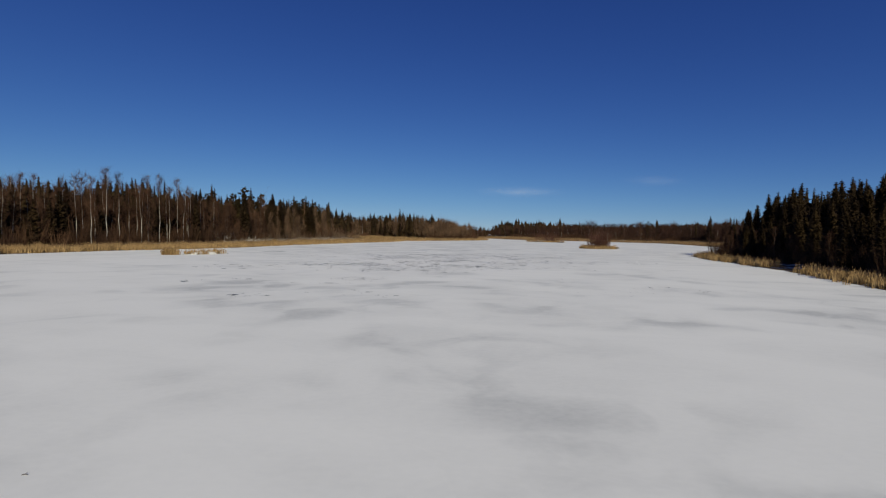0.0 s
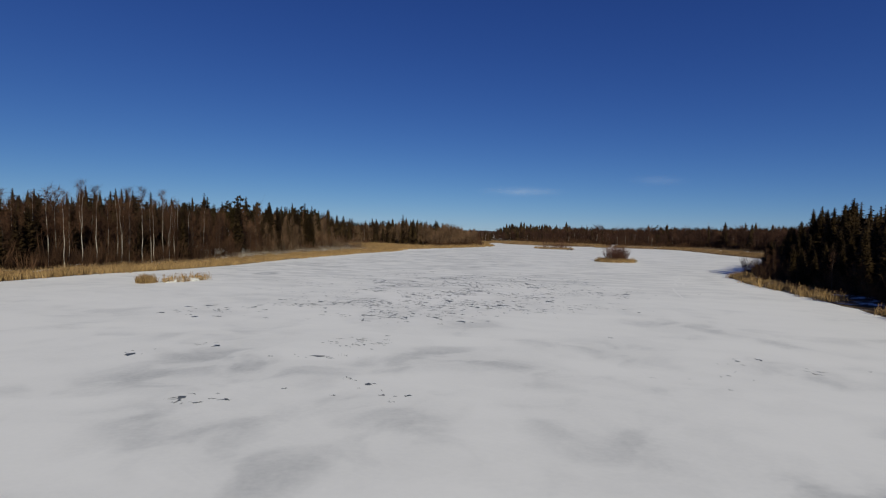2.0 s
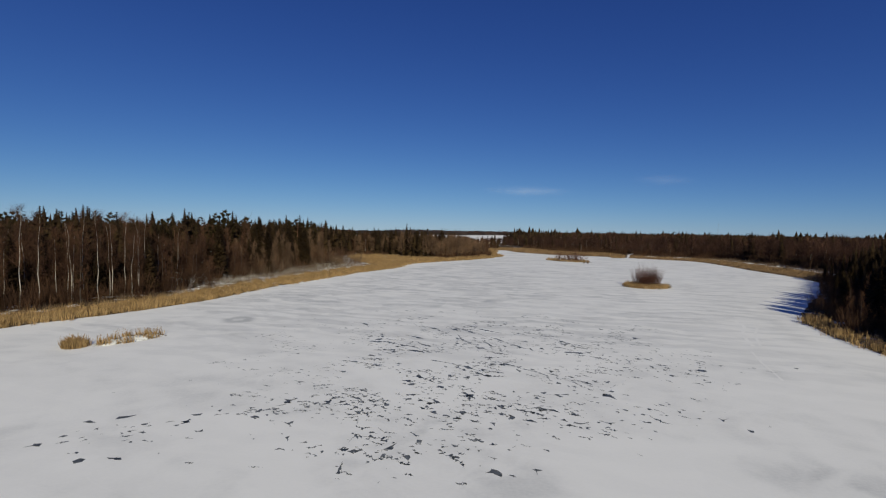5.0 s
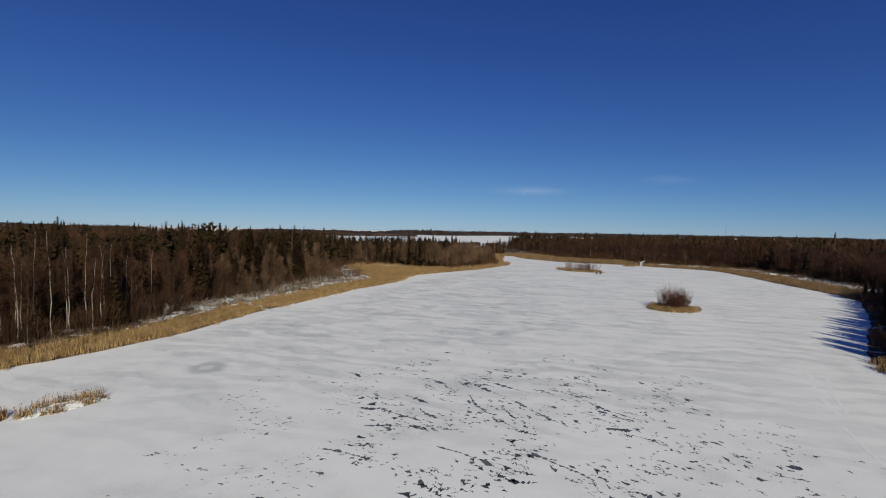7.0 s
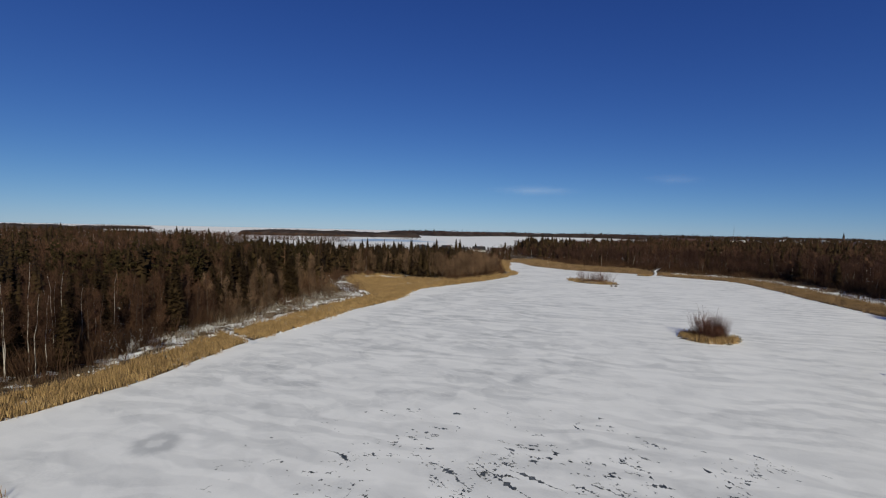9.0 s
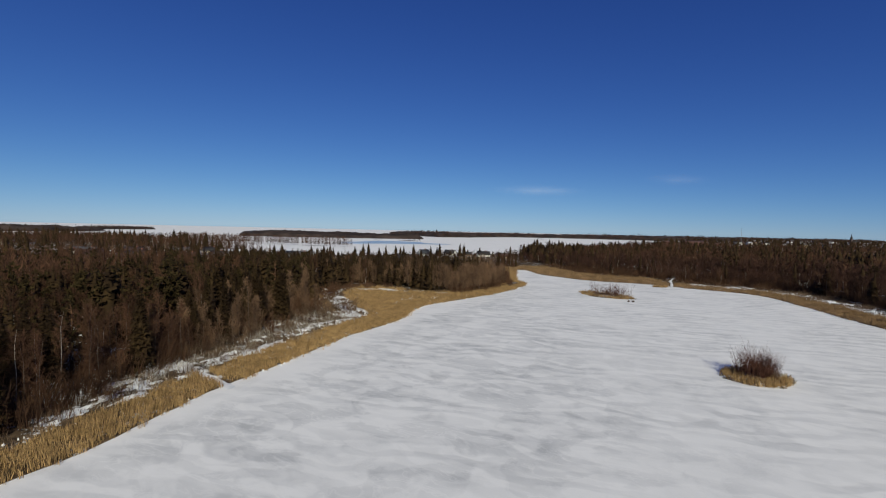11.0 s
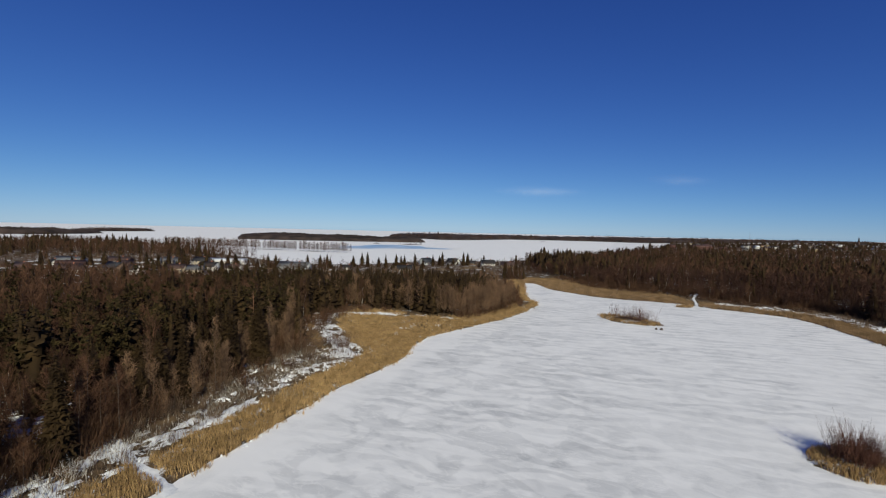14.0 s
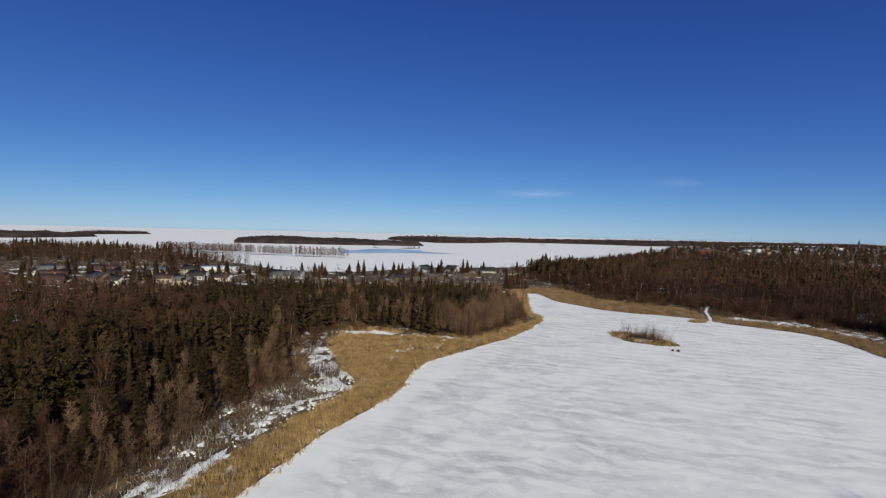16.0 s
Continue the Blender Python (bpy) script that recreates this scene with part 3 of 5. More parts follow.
def rows_for(p, rng, templates, low=0.8, high=1.15):
    n = len(p)
    s = rng.uniform(low, high, n) * growth(p)
    broad = np.where((p[:, 1] > 188) & ((p[:, 0] > 45) | ((p[:, 0] > -115) & (p[:, 1] > 255))), 1.3, 1.0) * np.where(village(p), 1.5, 1.0)
    return np.column_stack([p, land_height(p) - 0.05, broad * s * rng.uniform(0.88, 1.12, n), s, rng.random(n) * 6.28, rng.integers(0, templates, n)])


def growth(p):
    """How tall the trees stand over the plan: lower in the village, on the far bank and at the edge of the eastern point."""
    d = inland(p)
    low = np.where(village(p), 0.55, 1.0) * np.where((p[:, 0] > 45) & (p[:, 1] > 296), np.where(d < 50, 0.70, 0.92), 1.0)
    low = low * np.where((p[:, 0] > -115) & (p[:, 0] < 45) & (p[:, 1] > 258), np.interp(p[:, 1], (258, 285, 330, 372), (0.92, 0.84, 0.77, 0.69)), 1.0)
    low = low * (0.89 + 0.20 * field(p, 13, 3.1))
    low = np.where((p[:, 0] > 45) & (p[:, 1] > 188), low * (0.85 + 0.24 * field(p, 7.5, 5.3)), low)
    return low * np.where((p[:, 0] > 30) & (p[:, 1] < 192), np.clip(0.25 + 0.045 * d, 0.28, 0.97) * np.where((p[:, 1] > 82) & (p[:, 1] < 122), 1.03, 1.0), np.where((p[:, 0] < 0) & (p[:, 1] < 300), np.interp(p[:, 1], (140, 175), (1.03, 1.09)), 1.0))


def shares(p, dw):
    """How much of the wood is leafless, and how much pine, over the plan."""
    x, y = p[:, 0], p[:, 1]
    west = x < 45
    bare = np.where(west & (y < 165), np.where(dw < 7, 0.74, np.interp(y, (105, 135), (0.76, 0.55))), 0.52)
    bare = np.where((x < -112) & (y < 240), np.interp(y, (105, 135), (0.76, 0.82)), bare)
    bare = np.where((x < -90) & (y > 235), 0.86, bare)
    bare = np.where((x > -112) & (x < -40) & (y > 268) & (y < 355), 0.36, bare)
    bare = np.where((x < -74) & (x > -112) & (y > 118) & (y < 262), np.interp(y, (195, 225), (0.44, 0.72)), bare)
    bare = np.where((x > -42) & west & (y > 240), np.where(dw < 9, 0.90, 0.36), bare)
    bare = np.where(west & (y > 150) & (dw < 9), 0.82, bare)
    bare = np.where(west & (y > 198) & (dw < 13), 0.95, bare)
    bare = np.where(np.hypot(x + 72, (y - 214) * 0.7) < 11, 0.2, bare)
    bare = np.where((x > 45) & (y > 296), np.where(dw < 17, 0.97, np.where(dw < 26, 0.80, np.where(x < 112, 0.46, 0.92))), bare)
    bare = np.where((x > 45) & (y < 192), np.where(dw < 5, 0.5, 0.24), np.where((x > 45) & (y < 297), np.where(dw < 13, 0.96, 0.90), bare))
    pine = np.where((x < -55) & (y > 140) & (y < 255) & (dw > 9), 0.42, np.where((x > 150) & (y > 300) & (dw > 24), 0.3, np.where((x < -40) & (y > 165), 0.15, 0.0)))
    return bare, pine


def stand(name, sets, p, rng, label, category, low=0.85, high=1.12):
    """Single trees with trunk and crown: each template built once, then copied."""
    made = {}
    for q, z, gr in zip(p, land_height(p), growth(p)):
        k = int(rng.integers(len(sets)))
        s, up = gr * rng.uniform(low, high), rng.uniform(0.94, 1.06)
        m = pose(q[0], q[1], z - 0.1, 0, 0, rng.random() * 360) @ Matrix.Diagonal((s, s, s * up, 1))
        if k not in made:
            (trunk, bark), (crown, leaf) = sets[k]
            ob = new(name)
            tagged(ob, label, category, group=category + "s by the lake")
            part("trunk", trunk.mesh("trunk", bark), ob)
            part("crown", crown.mesh("crown", leaf), ob)
            ob.matrix_basis = m
            made[k] = ob
        else:
            ob = copy_thing(made[k], pose(0, 0, 0))
            ob.matrix_basis = m
    return made


rng = np.random.default_rng(23)
near = cells(-130, 175, 30, 330, 2.75, rng)
near = near[~((near[:, 0] > 45) & (near[:, 1] > 188)) | (rng.random(len(near)) < 0.62)]
d_near = inland(near)
dw = d_near - edge_width(near)
glade = ((near[:, 0] + 86) / 17) ** 2 + ((near[:, 1] - 153) / 11) ** 2 < 1
wood = (dw > 0) & ~village(near) & (~glade | (rng.random(len(near)) < 0.15))
near, dw = near[wood], dw[wood]
kind_field, pick = field(near, 34, 0.4), rng.random(len(near))
west = near[:, 0] < 20
east_point = (near[:, 0] > 30) & (near[:, 1] < 190)
bare_share, pine_share = shares(near, dw)
is_bare = (pick < bare_share * (0.72 + 0.56 * kind_field)) | glade[wood]
is_pine = ~is_bare & (rng.random(len(near)) < pine_share)
is_spruce = ~is_bare & ~is_pine
front = ((dw < 11) & west & (near[:, 1] > 62) & (near[:, 1] < 262)) | ((dw < 14) & east_point & (near[:, 0] < 130))
order = rng.permutation(len(near))


def first(mask, count):
    chosen = np.zeros(len(near), bool)
    chosen[order[mask[order]][:count]] = True
    return chosen


sp1 = first(is_spruce & front, 290)
bi1 = first(is_bare & front & west & (near[:, 1] < 137) & (rng.random(len(near)) < 0.75), 110)
al1 = first(is_bare & front & ~bi1, 280)
pi1 = first(is_pine & front, 60)
stand("spruce_tree", [((t, BARK), (c, NEEDLES)) for t, c in SPRUCES], near[sp1], rng, "dark green spruce with drooping boughs at the forest edge", "spruce", 0.84, 1.0)
stand("birch_tree", [((t, BIRCH_BARK), (c, TWIG)) for t, c in BIRCHES], near[bi1], rng, "leafless birch with a slender white trunk", "birch", 0.84, 1.02)
# shade put into the colour: alders before y 162 get darker twigs
painted_shade = near[:, 1] < 162
stand("alder_tree", [((t, BARK), (c, TWIG)) for t, c in ALDERS], near[al1 & painted_shade], rng, "leafless brown alder with many fine twigs, coloured darker for shade", "alder", 0.55, 0.95)
stand("alder_tree", [((t, BARK), (c, PALE_TWIG)) for t, c in ALDERS], near[al1 & ~painted_shade], rng, "leafless grey-brown alder with many fine twigs", "alder", 0.55, 0.95)
stand("pine_tree", [((t, PINE_BARK), (c, PINE)) for t, c in PINES], near[pi1], rng, "olive green pine with a rounded open crown", "pine", 0.85, 1.1)
# a few spruces with snow still lying on their boughs
snowy = np.array([(-78, 133), (-74, 138.5), (-80, 141), (-89, 157), (-96, 162), (-83, 155), (-76, 160)], float)
for k, (q, z) in enumerate(zip(snowy, land_height(snowy))):
    trunk, crown = SPRUCES[k % 3]
    g = Geo()
    cv = np.array(crown.v)
    for f in crown.f:
        c = cv[list(f)].mean(0)
        if c[2] < 12 and np.hypot(c[0], c[1]) > 0.8 and rng.random() < 0.06:
            p3 = c + (cv[list(f)] - c) * 0.8 + (0, 0, 0.05) + (c[0] * 0.03, c[1] * 0.03, 0)
            g.tri(*p3)
    ob = new("spruce_tree")
    ob.matrix_basis = pose(q[0], q[1], z - 0.1, 0, 0, rng.random() * 360) @ Matrix.Diagonal((0.8, 0.8, 0.72, 1))
    tagged(ob, "dark spruce with old snow on its lower boughs", "spruce", "spruces by the lake")
    part("trunk", trunk.mesh("trunk", BARK), ob)
    part("crown", crown.mesh("crown", NEEDLES), ob)
    part("snow", g.mesh("snow", SNOW_PATCH), ob, "white snow lying on the boughs")
rest = ~(sp1 | bi1 | al1 | pi1)
scatter("spruce_wood", SPRUCE_MID, rows_for(near[rest & is_spruce], rng, 4, 0.78, 1.16), [NEEDLES], "dense dark green spruce wood behind the shore", "forest")
white_stem = (glade[wood] & is_bare) | (rng.random(len(near)) < np.where((near[:, 0] < -62) & (near[:, 1] > 75) & (near[:, 1] < 195), 0.38, 0.07))
scatter("bare_wood", BARE_MID, rows_for(near[rest & is_bare & white_stem], rng, 3, 0.75, 1.05), [TWIG, BIRCH_BARK], "leafless birch wood behind the shore", "forest")
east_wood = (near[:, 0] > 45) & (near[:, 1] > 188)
tip_wood = (near[:, 0] > -75) & west & (near[:, 1] > 205)
scatter("bare_wood", BARE_MID, rows_for(near[rest & is_bare & ~white_stem & ~tip_wood & ~east_wood], rng, 3, 0.6, 0.92), [TWIG, BARK], "leafless brown alder wood behind the shore", "forest")
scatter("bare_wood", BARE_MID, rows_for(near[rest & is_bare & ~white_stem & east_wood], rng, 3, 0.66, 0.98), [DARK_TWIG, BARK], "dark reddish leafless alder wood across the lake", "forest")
scatter("bare_wood", BARE_MID, rows_for(near[rest & is_bare & ~white_stem & tip_wood], rng, 3, 0.62, 0.98), [PALE_TWIG, BARK], "pale brown leafless wood behind the reed bay", "forest")
scatter("pine_wood", PINE_MID, rows_for(near[rest & is_pine], rng, 3, 0.8, 1.1), [PINE], "olive green pine wood behind the shore", "forest")

far = np.concatenate([cells(-560, -130, 20, 350, 4.2, rng), cells(175, 420, 30, 420, 4.2, rng), cells(-130, 420, 330, 640, 3.9, rng),
                      cells(-620, -110, 350, 720, 5.2, rng), cells(420, 1050, 100, 1000, 9.0, rng), cells(120, 420, 640, 900, 7.0, rng)])
far = far[np.abs(far[:, 0] + 5) < far[:, 1] * 1.06 + 20]
far = far[(far[:, 0] < 45) | (far[:, 1] < 188) | (rng.random(len(far)) < 0.72)]
dw = inland(far) - edge_width(far)
open_ground = village(far)
meadow = np.where((far[:, 0] > -115), 0.22, np.clip(0.8 * field(far, 14, 2.2) - 0.08, 0.06, 0.6))
keep = (dw > 0) & (~open_ground | (rng.random(len(far)) < meadow))
far, dw, open_ground = far[keep], dw[keep], open_ground[keep]
kind_field = field(far, 30, 1.9)
bare_share, pine_share = shares(far, dw)
clumps = np.where(far[:, 0] > 45, np.clip(bare_share + 0.7 * (field(far, 15, 0.8) - 0.5), 0.15, 0.97), bare_share * (0.55 + 0.9 * kind_field))
bare = rng.random(len(far)) < np.where(open_ground, 0.87, np.where((far[:, 0] > 45) & (dw < 26), bare_share, clumps))
green = ~bare & (rng.random(len(far)) < pine_share)
out = np.hypot(far[:, 0], far[:, 1] - 90) > 360
bank = (far[:, 0] > 45) & (far[:, 1] > 188) & (dw < 48)
pale = bare & (rng.random(len(far)) < np.where((far[:, 0] > 45) & (dw < 60), 0.14, 0.05)) & (dw < 120)
plain_bare = bare & ~pale
spruces = ~bare & ~green
scatter("far_spruce_wood", SPRUCE_FAR, rows_for(far[spruces & ~out], rng, 3, 0.72, 1.12), [NEEDLES], "dark spruce forest stretching back from the lake", "forest")
scatter("far_spruce_wood", SPRUCE_TINY, rows_for(far[spruces & out], rng, 3, 0.70, 1.22), [NEEDLES], "dark spruce forest far behind the lake", "forest")
scatter("far_birch_wood", BARE_FAR, rows_for(far[pale], rng, 3, 0.9, 1.15), [TWIG, BIRCH_BARK], "scattered leafless birches with pale trunks in the forest", "forest")
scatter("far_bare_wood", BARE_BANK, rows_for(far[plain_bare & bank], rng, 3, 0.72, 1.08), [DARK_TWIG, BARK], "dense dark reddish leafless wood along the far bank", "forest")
east = far[:, 0] > 45
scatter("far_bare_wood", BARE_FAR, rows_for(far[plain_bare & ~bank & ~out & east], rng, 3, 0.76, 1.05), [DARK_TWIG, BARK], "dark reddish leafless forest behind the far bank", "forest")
behind_bay = (far[:, 0] > -115) & (far[:, 1] < 400) & ~east
scatter("far_bare_wood", BARE_FAR, rows_for(far[plain_bare & ~bank & ~out & behind_bay], rng, 3, 0.72, 1.05), [PALE_TWIG, BARK], "pale brown leafless wood on the peninsula", "forest")
scatter("far_bare_wood", BARE_FAR, rows_for(far[plain_bare & ~bank & ~out & ~east & ~behind_bay], rng, 3, 0.72, 1.05), [TWIG, BARK], "brown leafless forest stretching back from the lake", "forest")
scatter("far_bare_wood", BARE_TINY, rows_for(far[plain_bare & ~bank & out], rng, 3, 0.72, 1.05), [TWIG, BARK], "brown leafless forest far behind the lake", "forest")
scatter("far_pine_wood", PINE_FAR, rows_for(far[green], rng, 3, 0.8, 1.1), [PINE], "olive green pine forest stretching back from the lake", "forest")

# ---- scrub at the forest edge ----
band = cells(-130, 175, 40, 420, 1.7, rng)
db = inland(band) - edge_width(band)
wide_bank = edge_width(band) > 14.5
rim = signed(band, BAY)
rim = (rim > 0) & (rim < 9) & (band[:, 0] < -38) & (rng.random(len(band)) < 0.24)
far_track = np.abs(band[:, 0] - np.interp(band[:, 1], (311, 327, 338, 350, 361), (110, 118, 122.6, 130, 140))) < 3.2
far_track &= (band[:, 1] > 306) & (band[:, 1] < 352) & (band[:, 0] > 100)
strip = (rim | (db > np.where((band[:, 0] > 40) & (band[:, 1] > 300), -11.0, np.where(wide_bank & (band[:, 0] < 60), -8.5, -2.5))) & (db < np.where((band[:, 0] > 45) & (band[:, 1] > 190), 26, 9)) & ~village(band) & (rng.random(len(band)) < np.where(db < 0, np.where((band[:, 0] < 0) & (band[:, 1] < 212), np.where(band[:, 1] > 172, 0.22, 0.12), np.where((band[:, 0] > 40) & (band[:, 0] < 116) & (band[:, 1] > 300), 0.5, 0.24)), np.where((band[:, 1] < 200) | (band[:, 0] > 45), 0.75, 0.6)))) & ~far_track
band, db = band[strip], db[strip]
bare_east = (band[:, 0] > 30) & (band[:, 1] < 84) & (db < 0.0)
band, db = band[~bare_east], db[~bare_east]
close = (((band[:, 0] < -15) & (band[:, 1] < 235)) | ((band[:, 0] > 30) & (band[:, 1] < 190))) & (db < 3.5)
order = rng.permutation(np.flatnonzero(close))[:280]
single = np.zeros(len(band), bool)
single[order] = True
bush_mesh = [g.mesh("willow_bush", BANK_TWIG) for g in BUSHES]
dark_bush_mesh = [g.mesh("willow_bush", SCRUB) for g in BUSHES]
for q, z in zip(band[single], land_height(band[single])):
    dark = q[0] > 30 or q[1] < 140
    ob = new("willow_bush", (dark_bush_mesh if dark else bush_mesh)[int(rng.integers(4))])
    s = rng.uniform(0.55, 1.15)
    ob.matrix_basis = pose(q[0], q[1], z, 0, 0, rng.random() * 360) @ Matrix.Diagonal((s, s, s, 1))
    tagged(ob, "leafless dark reddish willow bush before the trees" if dark else "leafless tan willow bush on the snowy bank", "bush", "bushes on the bank")
round_bushes = np.array([(-67, 131.5), (-69, 129), (-68.5, 124.5), (-66.5, 135), (-67, 144.5), (-66, 151), (-64.5, 156), (-64, 163), (-67.5, 138.5), (-70, 118), (-65.5, 168), (-66, 173)], float)
for k, (q, z) in enumerate(zip(round_bushes, land_height(round_bushes))):
    for j in range(2):
        ob = new("willow_bush", dark_bush_mesh[(k + j) % 4])
        w, h = rng.uniform(1.0, 1.35), rng.uniform(1.1, 1.6)
        ob.matrix_basis = pose(q[0] + rng.normal(0, 0.9), q[1] + rng.normal(0, 0.9), z, 0, 0, rng.random() * 360) @ Matrix.Diagonal((w, w, h, 1))
        tagged(ob, "dense rounded reddish-brown willow bush before the trees", "bush", "bushes on the bank")
dusty = np.array([(-68, 139), (-71, 143), (-73, 138), (-70, 148), (-76, 146), (-79, 151), (-74, 153), (-82, 147), (-85, 156), (-66, 133), (-69, 130), (-63, 146)], float)
for k, (q, z) in enumerate(zip(dusty, land_height(dusty))):
    g, src = Geo(), BUSHES[k % 4]
    sv = np.array(src.v)
    for f in src.f:
        if rng.random() < 0.16:
            c = sv[list(f)].mean(0)
            g.tri(*(c + (sv[list(f)] - c) * 0.9 + (rng.normal(0, 0.05), rng.normal(0, 0.05), 0.06)))
    ob = new("willow_bush")
    ob.matrix_basis = pose(q[0], q[1], z, 0, 0, rng.random() * 360) @ Matrix.Diagonal((1.1, 1.1, 0.9, 1))
    tagged(ob, "leafless willow bush dusted with old snow", "bush", "bushes on the bank")
    part("twigs", src.mesh("twigs", BANK_TWIG), ob)
    part("snow", g.mesh("snow", SNOW_PATCH), ob, "white snow lying on the twigs")
rows = rows_for(band[~single], rng, 3, 0.55, 1.2)
rows[:, 3:5] *= np.where(db[~single] > 1.5, 1.3, 1.0)[:, None]
scatter("scrub", BUSH_MID, rows, [SCRUB], "reddish-brown leafless scrub along the forest edge", "scrub")

# ---- reed beds ----
def reed_rows(p, rng, low=0.8, high=1.15, broad=1.0):
    n = len(p)
    z = np.maximum(land_height(p), 0.0)
    s = rng.uniform(low, high, n)
    return np.column_stack([p, z, broad * rng.uniform(0.8, 1.3, n), s, rng.random(n) * 6.28, rng.integers(0, 3, n)])


SNOW_Y, SNOW_X = (205, 228, 240, 262), (-38, -49, -55, -62)
bed = cells(-100, 175, 30, 420, 0.47, rng)
bed = bed[~((bed[:, 0] > 100) & (bed[:, 1] > 306) & (np.abs(bed[:, 0] - np.interp(bed[:, 1], (311, 327, 338, 350), (110, 118, 122.6, 130))) < 2.0))]
dr = inland(bed) + 0.35 * ripple(bed[:, 0] * 2.3, bed[:, 1] * 2.3)
wide = edge_width(bed)
wide = np.where((bed[:, 0] < 20) & (bed[:, 1] < 330), np.interp(bed[:, 1], (120, 160, 200, 215, 240, 262, 275), (8, 9, 9.5, 11, 22, 22, 10)), np.where((bed[:, 0] > 116) | ((bed[:, 0] > 100) & (bed[:, 1] < 306)), 12.0, np.where((bed[:, 0] > 40) & (bed[:, 1] > 300), 27.0 + 3.0 * ripple(bed[:, 0], bed[:, 1]), np.where(wide > 20, 9.5, wide - 4.5))))
in_bay = signed(bed, BAY)
wide = np.where(in_bay > 4.5 + 1.2 * ripple(bed[:, 0] * 0.6, bed[:, 1] * 0.6), 60, np.where(in_bay > 0, np.minimum(wide, 12), wide))
inner_bay = (np.abs(bed[:, 0] - np.interp(bed[:, 1], SNOW_Y, SNOW_X)) < 5.6 + ripple(bed[:, 0], bed[:, 1])) & (bed[:, 1] > 208) & (bed[:, 1] < 265)
gap_path = np.abs((bed[:, 0] + 50) * 0.55 + (bed[:, 1] - 147)) < 1.2
east_bank = (bed[:, 0] > 30) & (bed[:, 1] < 187)
wide = np.where(east_bank, 3.2, wide)
grow = ((dr > 0.1) | ((dr > -0.9) & (rng.random(len(bed)) < 0.15))) & (dr < wide) & ~inner_bay & ~(gap_path & (bed[:, 0] < -40))
grow &= ~(east_bank & ((bed[:, 1] > 112) | ((bed[:, 1] > 64) & (bed[:, 1] < 74))))
thin = np.where((bed[:, 1] > 300) & (bed[:, 0] > 40), 0.36, np.where(bed[:, 1] > 240, 0.62, 1.0)) * np.clip(0.35 + 1.1 * field(bed, 3.0), 0.3, 1)
grow &= ~((np.abs(bed[:, 1] - 265.5) < 2.2 + 0.8 * ripple(bed[:, 0], bed[:, 1])) & (bed[:, 0] > -62) & (bed[:, 0] < -28))
grow &= rng.random(len(bed)) < thin
bed = bed[grow]
west_bed = bed[:, 0] < 33
scatter("reed_bed", REEDS, reed_rows(bed[west_bed], rng), [REED, REED_HEAD], "golden dry reeds along the lake shore", "reeds")
far_bed = ~west_bed & (bed[:, 1] > 187)
scatter("reed_bed", REEDS, reed_rows(bed[~west_bed & ~far_bed], rng), [REED, REED_HEAD], "dry brownish-yellow reeds below the dark spruces", "reeds")
scatter("reed_bed", REEDS, reed_rows(bed[far_bed], rng, 0.8, 1.15, 1.6), [REED_DULL, REED_HEAD], "dull brown reeds along the far bank", "reeds")


# ---- islets in the ice ----
CLUMP = mat("trampled_reeds_and_snow", (0.13, 0.10, 0.06), (0.74, 0.73, 0.70), 0.9, 0.9, 0.05, space="World", detail=8, low=0.44, high=0.52)
ISLET_TWIG = mat("reddish_brown_sapling_twigs", (0.054, 0.0245, 0.0175), (0.135, 0.063, 0.043), 0.4, 0.9, 0, 0.25, "island", space="World")
sapling_mesh = [bush(R, h, 9, 0.02, 1.2, 3).mesh("bush", ISLET_TWIG) for h in (5.2, 4.2, 3.4)]
islet_bush_mesh = [bush(R, h, 46, 0.011, w, 9).mesh("bush", ISLET_TWIG) for h, w in ((4.4, 3.4), (3.6, 3.8), (4.0, 3.2), (3.0, 3.2))]
TUSSOCK = mat("pale_dead_tussock", (0.20, 0.17, 0.12), (0.55, 0.52, 0.46), 2.5, 0.95, 0.03, 0.3, "object", space="World", detail=7)


